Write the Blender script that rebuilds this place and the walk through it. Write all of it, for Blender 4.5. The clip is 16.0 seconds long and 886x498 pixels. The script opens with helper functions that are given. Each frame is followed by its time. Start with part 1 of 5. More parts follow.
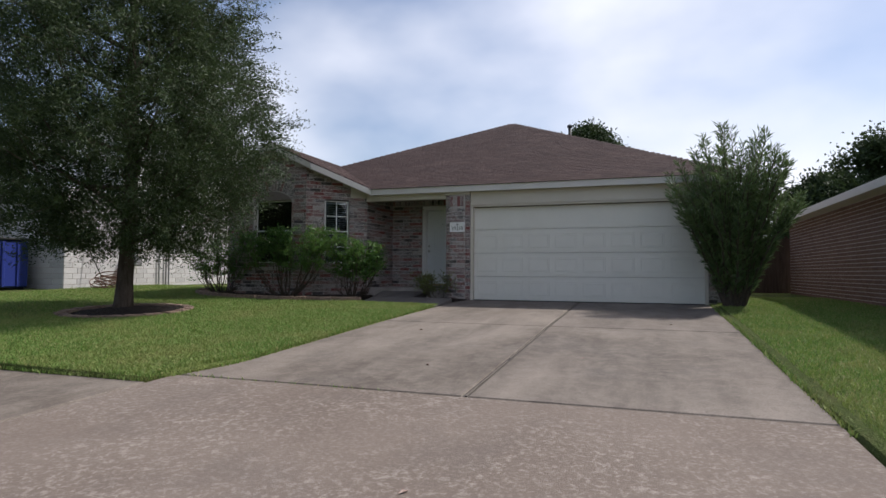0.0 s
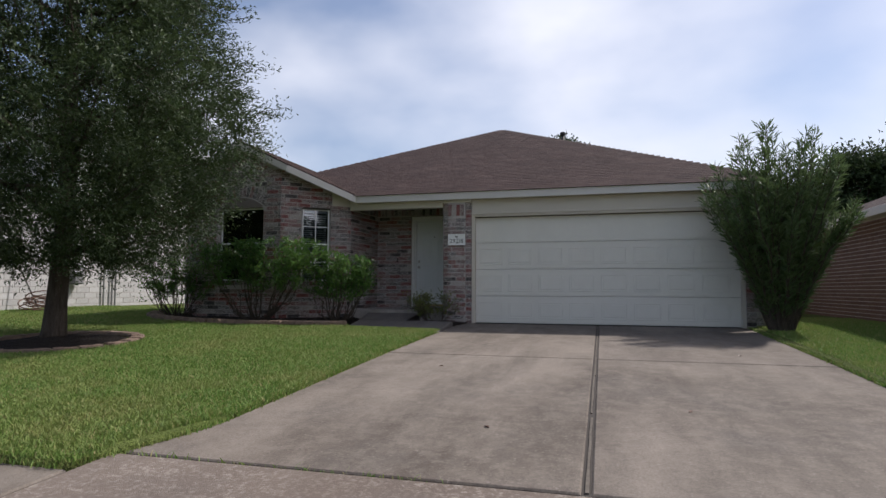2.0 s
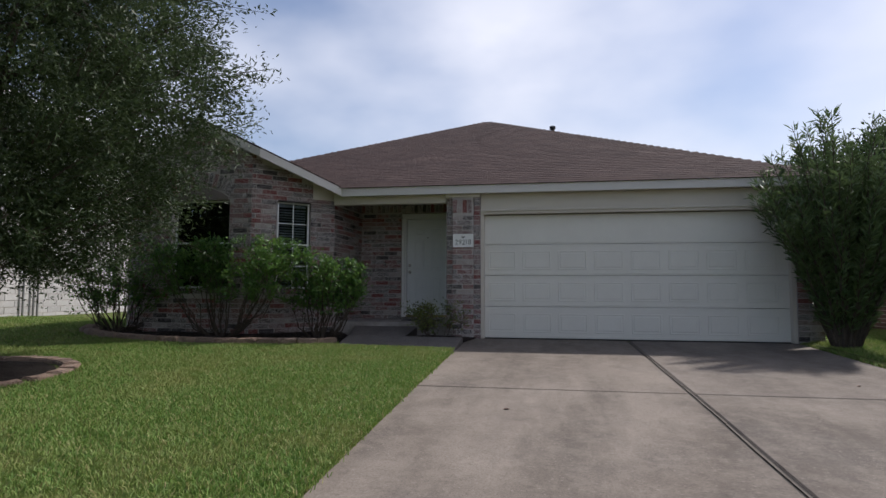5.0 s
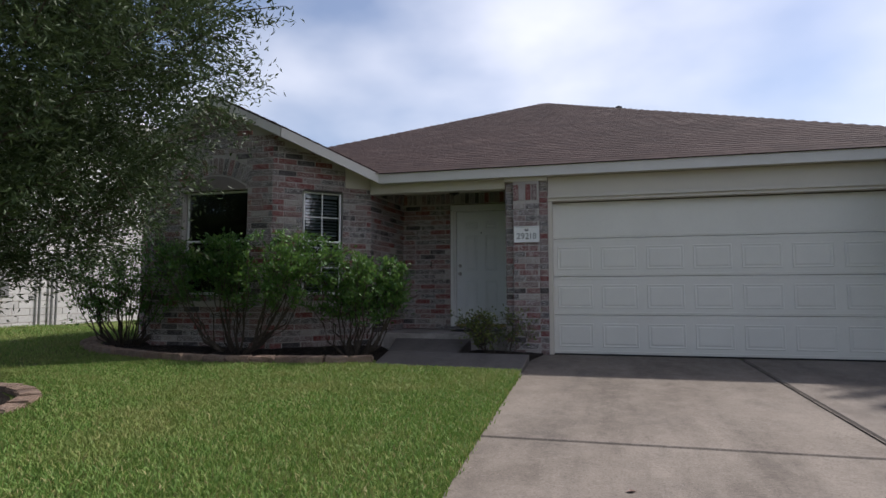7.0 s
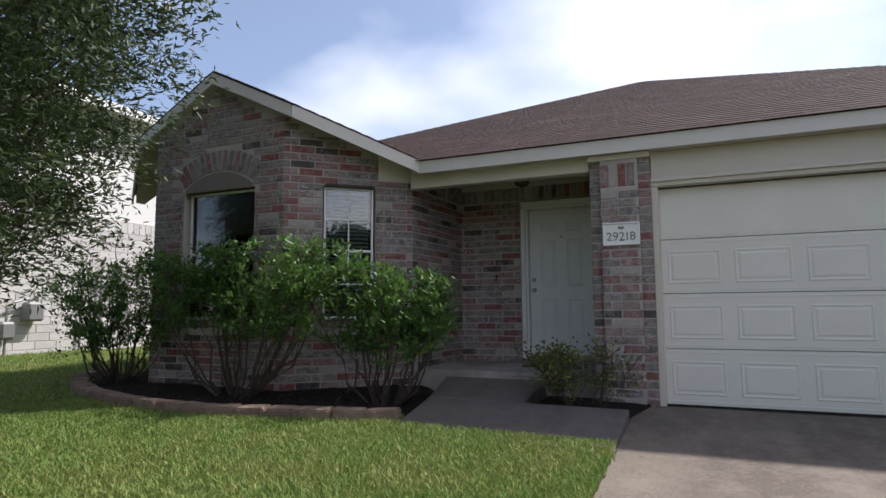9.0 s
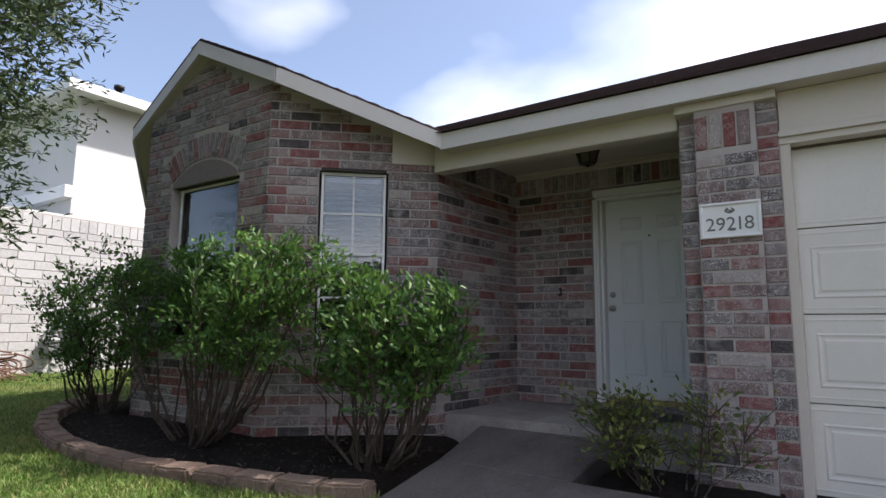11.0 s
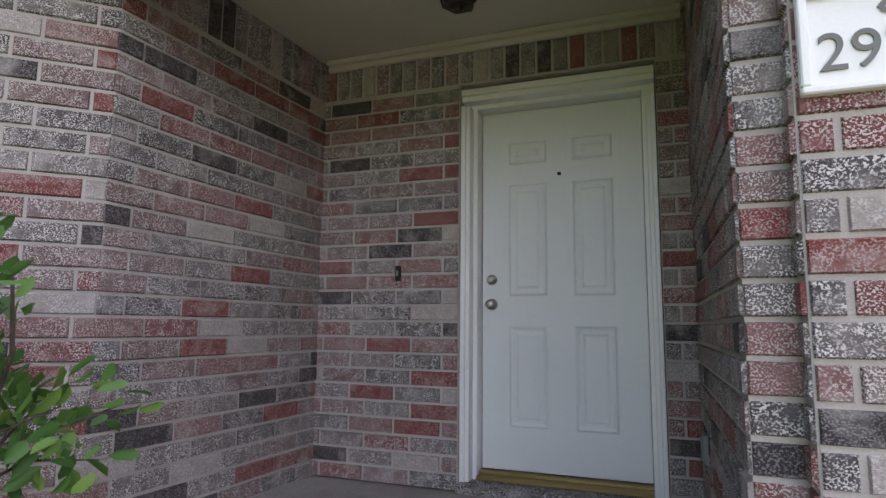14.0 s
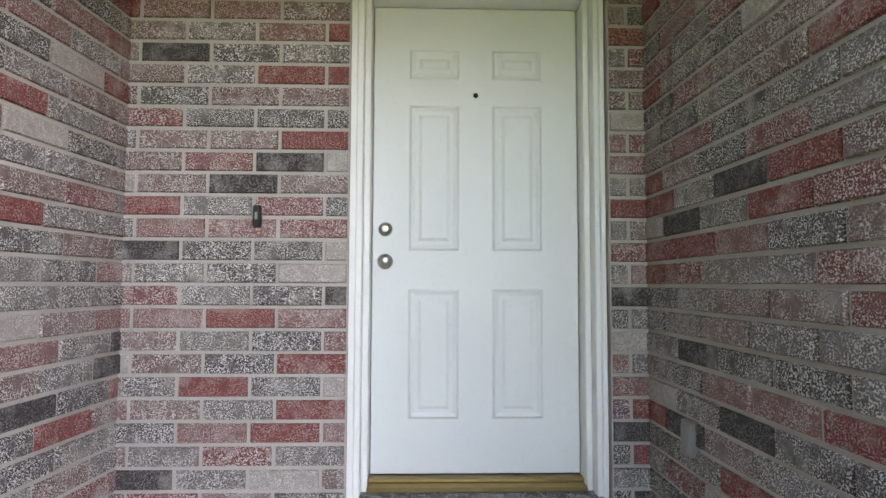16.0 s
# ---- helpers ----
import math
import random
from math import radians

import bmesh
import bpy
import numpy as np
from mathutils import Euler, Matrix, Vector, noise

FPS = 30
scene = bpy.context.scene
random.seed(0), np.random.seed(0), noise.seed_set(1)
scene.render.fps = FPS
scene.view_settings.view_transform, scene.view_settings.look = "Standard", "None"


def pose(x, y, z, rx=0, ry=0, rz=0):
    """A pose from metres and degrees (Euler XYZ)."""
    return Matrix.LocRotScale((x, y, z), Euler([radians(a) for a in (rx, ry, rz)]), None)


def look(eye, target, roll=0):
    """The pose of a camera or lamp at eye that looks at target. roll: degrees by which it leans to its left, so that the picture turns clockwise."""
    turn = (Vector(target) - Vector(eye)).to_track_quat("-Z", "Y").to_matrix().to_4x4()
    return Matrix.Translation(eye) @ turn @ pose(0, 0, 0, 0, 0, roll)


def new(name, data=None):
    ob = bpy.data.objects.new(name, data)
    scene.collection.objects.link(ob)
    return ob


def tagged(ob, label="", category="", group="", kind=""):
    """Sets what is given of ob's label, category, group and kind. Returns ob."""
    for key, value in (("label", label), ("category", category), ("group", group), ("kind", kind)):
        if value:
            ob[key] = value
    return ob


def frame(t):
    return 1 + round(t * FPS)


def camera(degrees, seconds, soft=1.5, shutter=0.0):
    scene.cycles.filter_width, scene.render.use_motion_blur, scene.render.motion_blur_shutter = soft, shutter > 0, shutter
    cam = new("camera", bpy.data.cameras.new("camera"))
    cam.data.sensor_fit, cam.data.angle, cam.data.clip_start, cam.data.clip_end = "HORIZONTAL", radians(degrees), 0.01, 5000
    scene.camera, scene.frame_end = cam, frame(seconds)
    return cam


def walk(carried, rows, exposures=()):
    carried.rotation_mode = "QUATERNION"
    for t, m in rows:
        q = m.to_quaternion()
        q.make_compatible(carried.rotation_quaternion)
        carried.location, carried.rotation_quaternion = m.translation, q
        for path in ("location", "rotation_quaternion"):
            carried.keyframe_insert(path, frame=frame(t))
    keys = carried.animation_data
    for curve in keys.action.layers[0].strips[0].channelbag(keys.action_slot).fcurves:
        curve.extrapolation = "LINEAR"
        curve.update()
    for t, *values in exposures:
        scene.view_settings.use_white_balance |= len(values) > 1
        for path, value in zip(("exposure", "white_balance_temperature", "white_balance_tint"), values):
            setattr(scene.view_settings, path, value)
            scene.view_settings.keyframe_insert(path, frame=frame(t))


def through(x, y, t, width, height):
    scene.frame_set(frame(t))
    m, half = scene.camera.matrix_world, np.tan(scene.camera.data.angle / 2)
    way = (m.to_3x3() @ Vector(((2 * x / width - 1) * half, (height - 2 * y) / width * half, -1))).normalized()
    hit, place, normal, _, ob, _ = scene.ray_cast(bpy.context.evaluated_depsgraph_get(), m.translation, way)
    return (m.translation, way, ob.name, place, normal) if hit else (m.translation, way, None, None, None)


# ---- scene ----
cam = camera(74.0, 16.0)
PATH = [
    (0, (0.256, -1.358, 1.292), (-0.398, 0.53, 1.372), 0.3),
    (0.5, (-0.119, -1.007, 1.29), (-0.751, 0.886, 1.41), 0.3),
    (1, (-0.452, -0.642, 1.296), (-1.044, 1.264, 1.43), 0.3),
    (1.5, (-0.754, -0.286, 1.315), (-1.299, 1.634, 1.451), 0.1),
    (2, (-1.066, 0.079, 1.34), (-1.588, 2.005, 1.477), 0.2),
    (2.5, (-1.324, 0.44, 1.341), (-1.808, 2.375, 1.481), 0.1),
    (3, (-1.609, 0.744, 1.376), (-2.07, 2.685, 1.516), 0.1),
    (3.5, (-1.874, 0.945, 1.39), (-2.273, 2.899, 1.531), 0.2),
    (4, (-2.152, 1.14, 1.416), (-2.515, 3.101, 1.559), 0.3),
    (6.3, (-2.962, 2.62, 1.476), (-3.286, 4.588, 1.625), 0.1),
    (6.5, (-3.015, 2.855, 1.472), (-3.364, 4.818, 1.624), 0.1),
    (7, (-3.093, 3.375, 1.513), (-3.575, 5.31, 1.665), -0.1),
    (7.5, (-3.142, 3.932, 1.542), (-3.736, 5.835, 1.701), -0.2),
    (8, (-3.159, 4.518, 1.557), (-3.855, 6.386, 1.724), -0.3),
    (8.5, (-3.229, 5.113, 1.585), (-3.967, 6.963, 1.773), -0.3),
    (8.7, (-3.259, 5.336, 1.598), (-4.007, 7.18, 1.793), -0.4),
    (10.8, (-3.359, 7.484, 1.633), (-4.469, 9.126, 1.902), 0.7),
    (11, (-3.388, 7.666, 1.639), (-4.502, 9.305, 1.911), 0.5),
    (11.5, (-3.474, 8.211, 1.669), (-4.591, 9.848, 1.941), 0.5),
    (12, (-3.62, 8.692, 1.663), (-4.733, 10.331, 1.939), 0.7),
    (12.5, (-3.822, 9.16, 1.676), (-4.861, 10.846, 1.956), 0.5),
    (13, (-4.014, 9.614, 1.695), (-4.998, 11.332, 1.977), 0.4),
    (13.5, (-4.241, 10.026, 1.699), (-5.093, 11.811, 1.997), 0.8),
    (14, (-4.442, 10.421, 1.75), (-5.131, 12.282, 2.008), 0.6),
    (14.5, (-4.59, 10.741, 1.719), (-5.114, 12.653, 1.986), 0.7),
    (15, (-4.815, 10.927, 1.724), (-5.129, 12.889, 1.946), 0.3),
    (15.5, (-5.009, 11.066, 1.733), (-5.154, 13.055, 1.886), 0.2),
    (16, (-5.151, 11.118, 1.776), (-5.098, 13.114, 1.894), 0.2),
]
EXPOSURES = [(0, 0.13, 6250, 14), (3, 0.03, 6300, 15), (4, 0.0, 6250, 15), (7, 0.13, 6200, 15), (8.5, 0.47, 6300, 15), (11, 0.84, 6300, 16), (12, 1.22, 6300, 19),
             (13, 1.66, 6350, 20), (14, 2.2, 6550, 18), (15, 2.82, 6750, 15), (16, 3.46, 6800, 15)]
walk(cam, [(t, look(eye, target, roll)) for t, eye, target, roll in PATH], EXPOSURES)

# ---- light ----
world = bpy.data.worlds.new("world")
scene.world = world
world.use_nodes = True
wn, wl = world.node_tree.nodes, world.node_tree.links
SUN_DIR = Vector((0.6, 0.54, 1.0)).normalized()
sky = wn.new("ShaderNodeTexSky")
sky.sky_type = "NISHITA"
sky.sun_disc = False
sky.sun_elevation = math.asin(SUN_DIR.z)
sky.sun_rotation = math.atan2(SUN_DIR.x, SUN_DIR.y)
sky.air_density, sky.dust_density, sky.ozone_density = 1.0, 1.5, 1.5
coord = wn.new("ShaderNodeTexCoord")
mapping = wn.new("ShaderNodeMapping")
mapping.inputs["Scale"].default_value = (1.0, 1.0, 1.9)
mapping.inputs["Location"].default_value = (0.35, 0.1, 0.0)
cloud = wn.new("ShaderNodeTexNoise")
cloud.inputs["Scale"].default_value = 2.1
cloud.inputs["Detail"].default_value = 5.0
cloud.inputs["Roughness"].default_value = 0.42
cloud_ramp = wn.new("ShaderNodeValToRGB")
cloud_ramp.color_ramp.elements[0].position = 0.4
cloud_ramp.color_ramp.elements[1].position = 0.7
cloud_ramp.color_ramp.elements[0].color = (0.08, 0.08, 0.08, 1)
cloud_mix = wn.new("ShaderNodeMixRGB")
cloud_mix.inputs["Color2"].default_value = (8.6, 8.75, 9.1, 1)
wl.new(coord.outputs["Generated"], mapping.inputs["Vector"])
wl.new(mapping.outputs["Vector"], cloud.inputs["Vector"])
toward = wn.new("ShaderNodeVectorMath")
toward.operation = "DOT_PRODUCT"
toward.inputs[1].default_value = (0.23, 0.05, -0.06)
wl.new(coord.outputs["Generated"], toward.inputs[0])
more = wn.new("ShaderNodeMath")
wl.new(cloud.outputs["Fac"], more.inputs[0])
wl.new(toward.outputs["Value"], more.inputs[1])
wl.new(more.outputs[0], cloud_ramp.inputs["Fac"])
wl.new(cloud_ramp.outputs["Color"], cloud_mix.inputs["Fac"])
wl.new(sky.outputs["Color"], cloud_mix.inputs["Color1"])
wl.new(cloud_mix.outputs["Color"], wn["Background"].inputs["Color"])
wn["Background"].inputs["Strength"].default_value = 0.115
sun = new("sun", bpy.data.lights.new("sun", "SUN"))
sun.data.energy, sun.data.angle, sun.data.color = 4.4, radians(2.0), (1.0, 0.95, 0.86)
sun.matrix_world = look(SUN_DIR * 60, (0, 0, 0))


# ---- materials ----
class Nodes:
    """A small writer of node materials."""

    def __init__(self, name, rough=0.7, metal=0.0, spec=0.4):
        self.mat = bpy.data.materials.new(name)
        self.mat.use_nodes = True
        self.tree = self.mat.node_tree
        self.bsdf = self.tree.nodes["Principled BSDF"]
        self.bsdf.inputs["Roughness"].default_value = rough
        self.bsdf.inputs["Metallic"].default_value = metal
        self.bsdf.inputs["Specular IOR Level"].default_value = spec
        self.where = self.tree.nodes.new("ShaderNodeNewGeometry")

    def link(self, a, b):
        self.tree.links.new(a, b)

    def node(self, kind):
        return self.tree.nodes.new(kind)

    def noise(self, scale, detail=3.0, rough=0.55, stretch=None, lo=0.35, hi=0.65, kind="ShaderNodeTexNoise"):
        n = self.node(kind)
        n.inputs["Scale"].default_value = scale
        if kind == "ShaderNodeTexNoise":
            n.inputs["Detail"].default_value = detail
            n.inputs["Roughness"].default_value = rough
        if stretch:
            m = self.node("ShaderNodeMapping")
            m.inputs["Scale"].default_value = stretch
            self.link(self.where.outputs["Position"], m.inputs["Vector"])
            self.link(m.outputs["Vector"], n.inputs["Vector"])
        else:
            self.link(self.where.outputs["Position"], n.inputs["Vector"])
        r = self.node("ShaderNodeMapRange")
        r.inputs["From Min"].default_value, r.inputs["From Max"].default_value = lo, hi
        self.link(n.outputs["Fac" if kind == "ShaderNodeTexNoise" else "Distance"], r.inputs["Value"])
        return r.outputs["Result"]

    def mix(self, fac, a, b, blend="MIX"):
        m = self.node("ShaderNodeMixRGB")
        m.blend_type = blend
        for socket, value in ((m.inputs["Fac"], fac), (m.inputs["Color1"], a), (m.inputs["Color2"], b)):
            if isinstance(value, (int, float)):
                socket.default_value = value
            elif isinstance(value, tuple):
                socket.default_value = (*value[:3], 1)
            else:
                self.link(value, socket)
        return m.outputs["Color"]

    def scaled(self, value, factor, add=0.0):
        m = self.node("ShaderNodeMath")
        m.operation = "MULTIPLY_ADD"
        self.link(value, m.inputs[0])
        m.inputs[1].default_value, m.inputs[2].default_value = factor, add
        return m.outputs[0]

    def chance(self):
        """A number from 0 to 1 that differs from piece to piece."""
        info = self.node("ShaderNodeObjectInfo")
        m = self.node("ShaderNodeMath")
        m.operation = "ADD"
        self.link(info.outputs["Random"], m.inputs[0])
        self.link(self.where.outputs["Random Per Island"], m.inputs[1])
        f = self.node("ShaderNodeMath")
        f.operation = "FRACT"
        self.link(m.outputs[0], f.inputs[0])
        return f.outputs[0]

    def ramp(self, fac, stops, constant=False):
        r = self.node("ShaderNodeValToRGB")
        e = r.color_ramp.elements
        while len(e) < len(stops):
            e.new(0.5)
        for k, (at, c) in zip(e, stops):
            k.position, k.color = at, (*c, 1)
        if constant:
            r.color_ramp.interpolation = "CONSTANT"
        self.link(fac, r.inputs["Fac"])
        return r.outputs["Color"]

    def done(self, color, bump=None, strength=0.3, distance=0.01, rough=None):
        if isinstance(color, tuple):
            self.bsdf.inputs["Base Color"].default_value = (*color, 1)
        else:
            self.link(color, self.bsdf.inputs["Base Color"])
        if bump is not None:
            b = self.node("ShaderNodeBump")
            b.inputs["Strength"].default_value, b.inputs["Distance"].default_value = strength, distance
            self.link(bump, b.inputs["Height"])
            self.link(b.outputs["Normal"], self.bsdf.inputs["Normal"])
        if rough is not None:
            self.link(rough, self.bsdf.inputs["Roughness"])
        return self.mat


def mat_brick():
    n = Nodes("tumbled_brick", 0.88, spec=0.25)
    which = n.chance()
    base = n.ramp(which, [(0.0, (0.165, 0.1, 0.094)), (0.13, (0.22, 0.108, 0.103)), (0.25, (0.145, 0.122, 0.118)), (0.38, (0.08, 0.067, 0.067)),
                          (0.53, (0.2, 0.13, 0.125)), (0.62, (0.2, 0.046, 0.041)), (0.71, (0.048, 0.04, 0.042)), (0.79, (0.165, 0.135, 0.13)),
                          (0.87, (0.185, 0.06, 0.055)), (0.955, (0.37, 0.32, 0.3))], True)
    salt = n.ramp(which, [(0.0, (0.8, 0.8, 0.8)), (0.13, (0.6, 0.6, 0.6)), (0.25, (1.0, 1.0, 1.0)), (0.38, (0.95, 0.95, 0.95)), (0.53, (0.8, 0.8, 0.8)),
                          (0.62, (0.4, 0.4, 0.4)), (0.71, (0.25, 0.25, 0.25)), (0.79, (0.8, 0.8, 0.8)), (0.87, (0.8, 0.8, 0.8)), (0.955, (0.6, 0.6, 0.6))], True)
    fleck = n.noise(185, 1.5, 0.6, (1, 1, 1.2), lo=0.515, hi=0.57)
    patch = n.noise(17, 4.0, 0.65, lo=0.34, hi=0.52)
    wash = n.mix(1.0, n.mix(patch, (0.06, 0.06, 0.06), fleck), salt, "MULTIPLY")
    c = n.mix(n.scaled(n.noise(60, 4.0, 0.7), 0.45), base, n.mix(0.6, base, (0.03, 0.025, 0.024)))
    c = n.mix(n.scaled(wash, 0.92), c, (0.68, 0.65, 0.635))
    c = n.mix(n.scaled(n.noise(7, 4.0, 0.65, lo=0.52, hi=0.74), 0.5), c, (0.5, 0.46, 0.44))
    return n.done(c, n.mix(0.5, n.noise(45, 4.0), fleck), 0.6, 0.005)


def mat_mortar():
    n = Nodes("mortar", 0.92, spec=0.2)
    c = n.mix(n.noise(3, 4.0), (0.4, 0.366, 0.342), (0.49, 0.45, 0.424))
    c = n.mix(n.scaled(n.noise(180, 2.0), 0.35), c, (0.31, 0.27, 0.25))
    return n.done(c, n.noise(220, 3.0), 0.4, 0.003)


def mat_concrete(name, a, b, pale, rough=0.85):
    n = Nodes(name, rough, spec=0.3)
    c = n.mix(n.noise(0.5, 5.0, 0.6, (1, 0.7, 1), lo=0.4, hi=0.6), tuple(0.85 * v for v in a), tuple(1.15 * v for v in b))
    c = n.mix(n.scaled(n.noise(2.2, 6.0, 0.7, (1, 0.4, 1), lo=0.45, hi=0.68), 0.5), c, pale)
    c = n.mix(n.scaled(n.noise(0.42, 3.0, 0.6, lo=0.46, hi=0.62), 0.4), c, tuple(1.12 * v for v in pale))
    c = n.mix(n.scaled(n.noise(1.0, 5.0, 0.65, (1.3, 0.22, 1), lo=0.48, hi=0.68), 0.6), c, tuple(0.55 * v for v in a))
    c = n.mix(n.scaled(n.noise(17, 5.0, 0.75, lo=0.5, hi=0.7), 0.35), c, tuple(0.6 * v for v in b))
    c = n.mix(n.scaled(n.noise(1.1, 4.0, 0.6, lo=0.52, hi=0.72), 0.5), c, (0.09, 0.078, 0.07))
    c = n.mix(n.scaled(n.noise(70, 4.0, 0.75, lo=0.47, hi=0.62), 0.45), c, tuple(0.5 * v for v in a))
    c = n.mix(n.scaled(n.noise(48, 2.0, 0.5, lo=0.64, hi=0.7), 0.3), c, (0.33, 0.3, 0.27))
    c = n.mix(n.scaled(n.noise(6, 7.0, 0.8, lo=0.47, hi=0.6), 0.3), c, pale)
    c = n.mix(n.chance(), c, n.mix(0.12, c, (0.2, 0.18, 0.17)))
    return n.done(c, n.noise(130, 4.0, 0.6), 0.35, 0.004)


def mat_worn_concrete():
    n = Nodes("worn_concrete", 0.86, spec=0.3)
    c = n.mix(n.noise(0.5, 4.0), (0.14, 0.108, 0.087), (0.185, 0.148, 0.122))
    flake = n.noise(17, 9.0, 0.8, lo=0.51, hi=0.6)
    where = n.noise(0.7, 3.0, 0.6, lo=0.34, hi=0.56)
    c = n.mix(n.scaled(n.mix(where, (0.0, 0.0, 0.0), flake), 0.75), c, (0.345, 0.305, 0.262))
    c = n.mix(n.scaled(n.noise(34, 6.0, 0.75, lo=0.5, hi=0.62), 0.45), c, (0.29, 0.25, 0.215))
    c = n.mix(n.scaled(n.noise(1.3, 4.0, lo=0.52, hi=0.7), 0.5), c, (0.13, 0.105, 0.09))
    c = n.mix(n.scaled(n.noise(110, 3.0, 0.7, lo=0.48, hi=0.7), 0.5), c, (0.11, 0.088, 0.075))
    return n.done(c, n.noise(90, 5.0, 0.7), 0.5, 0.006)


def mat_paint(name, color, rough=0.5, dirt=0.25, dirty=(0.4, 0.37, 0.33)):
    n = Nodes(name, rough, spec=0.4)
    c = n.mix(n.scaled(n.noise(2.2, 5.0, 0.65), dirt), color, tuple(0.5 * p + 0.5 * q for p, q in zip(color, dirty)))
    c = n.mix(n.scaled(n.noise(45, 3.0, lo=0.55, hi=0.75), dirt * 0.6), c, dirty)
    return n.done(c, n.noise(70, 3.0), 0.08, 0.003)


def mat_shingle():
    n = Nodes("brown_shingle", 0.93, spec=0.2)
    c = n.ramp(n.chance(), [(0.0, (0.043, 0.026, 0.024)), (0.3, (0.054, 0.033, 0.03)), (0.6, (0.034, 0.021, 0.02)), (0.85, (0.064, 0.041, 0.038))])
    c = n.mix(n.scaled(n.noise(0.7, 5.0, 0.65), 0.6), c, (0.035, 0.021, 0.019))
    c = n.mix(n.scaled(n.noise(160, 2.0, lo=0.5, hi=0.7), 0.5), c, (0.09, 0.068, 0.06))
    return n.done(c, n.noise(170, 3.0), 0.5, 0.004)


def mat_leaf(name, a, b, c3, gloss=0.45, through=0.25):
    n = Nodes(name, gloss + 0.12, spec=0.3)
    c = n.ramp(n.chance(), [(0.0, a), (0.5, b), (1.0, c3)])
    c = n.mix(n.scaled(n.noise(1.1, 3.0), 0.35), c, tuple(0.6 * v for v in a))
    n.link(c, n.bsdf.inputs["Base Color"])
    t = n.node("ShaderNodeBsdfTranslucent")
    n.link(n.mix(0.5, c, tuple(min(1, 1.6 * v) for v in c3)), t.inputs["Color"])
    m = n.node("ShaderNodeMixShader")
    m.inputs["Fac"].default_value = through
    n.link(n.bsdf.outputs["BSDF"], m.inputs[1])
    n.link(t.outputs["BSDF"], m.inputs[2])
    n.link(m.outputs["Shader"], n.tree.nodes["Material Output"].inputs["Surface"])
    return n.mat


def mat_bark(name, a, b):
    n = Nodes(name, 0.9, spec=0.2)
    c = n.mix(n.noise(14, 5.0, 0.65, (1, 1, 0.25)), a, b)
    c = n.mix(n.scaled(n.noise(60, 3.0), 0.4), c, tuple(0.5 * v for v in a))
    return n.done(c, n.noise(16, 5.0, 0.65, (1, 1, 0.25)), 0.8, 0.02)


def mat_ground():
    n = Nodes("turf_soil", 0.95, spec=0.15)
    c = n.mix(n.noise(0.6, 4.0), (0.11, 0.15, 0.035), (0.15, 0.19, 0.05))
    c = n.mix(n.scaled(n.noise(30, 4.0, 0.7), 0.6), c, (0.05, 0.06, 0.02))
    c = n.mix(n.scaled(n.noise(1.7, 4.0, lo=0.52, hi=0.7), 0.6), c, (0.16, 0.145, 0.06))
    return n.done(c, n.noise(60, 4.0), 0.8, 0.02)


def mat_grass():
    n = Nodes("grass_blade", 0.6, spec=0.3)
    c = n.ramp(n.chance(), [(0.0, (0.1, 0.196, 0.038)), (0.4, (0.15, 0.25, 0.052)), (0.77, (0.212, 0.307, 0.076)), (0.92, (0.315, 0.31, 0.115)), (1.0, (0.4, 0.35, 0.17))])
    c = n.mix(n.scaled(n.noise(0.9, 5.0, 0.65, lo=0.48, hi=0.66), 0.5), c, (0.3, 0.29, 0.105))
    c = n.mix(n.scaled(n.noise(3.2, 4.0, lo=0.5, hi=0.7), 0.35), c, (0.14, 0.21, 0.04))
    n.link(c, n.bsdf.inputs["Base Color"])
    t = n.node("ShaderNodeBsdfTranslucent")
    n.link(c, t.inputs["Color"])
    m = n.node("ShaderNodeMixShader")
    m.inputs["Fac"].default_value = 0.3
    n.link(n.bsdf.outputs["BSDF"], m.inputs[1])
    n.link(t.outputs["BSDF"], m.inputs[2])
    n.link(m.outputs["Shader"], n.tree.nodes["Material Output"].inputs["Surface"])
    return n.mat


def mat_mulch():
    n = Nodes("dark_mulch", 0.95, spec=0.15)
    c = n.mix(n.noise(70, 4.0, 0.7, lo=0.4, hi=0.62), (0.018, 0.014, 0.013), (0.055, 0.043, 0.036))
    return n.done(c, n.noise(55, 4.0, 0.7), 1.0, 0.03)


def mat_edger():
    n = Nodes("edging_block", 0.9, spec=0.2)
    c = n.ramp(n.chance(), [(0.0, (0.25, 0.165, 0.125)), (0.5, (0.3, 0.21, 0.16)), (1.0, (0.22, 0.155, 0.125))])
    c = n.mix(n.scaled(n.noise(40, 4.0, 0.7), 0.5), c, (0.36, 0.29, 0.235))
    c = n.mix(n.scaled(n.noise(9, 4.0, lo=0.5, hi=0.7), 0.6), c, (0.13, 0.095, 0.08))
    return n.done(c, n.noise(45, 5.0, 0.7), 0.9, 0.012)


def mat_pale_brick():
    n = Nodes("white_washed_brick", 0.85, spec=0.25)
    c = n.ramp(n.chance(), [(0.0, (0.42, 0.41, 0.4)), (0.5, (0.52, 0.51, 0.5)), (1.0, (0.36, 0.35, 0.345))])
    c = n.mix(n.scaled(n.noise(22, 4.0, 0.7), 0.5), c, (0.6, 0.59, 0.58))
    return n.done(c, n.noise(60, 4.0), 0.4, 0.006)


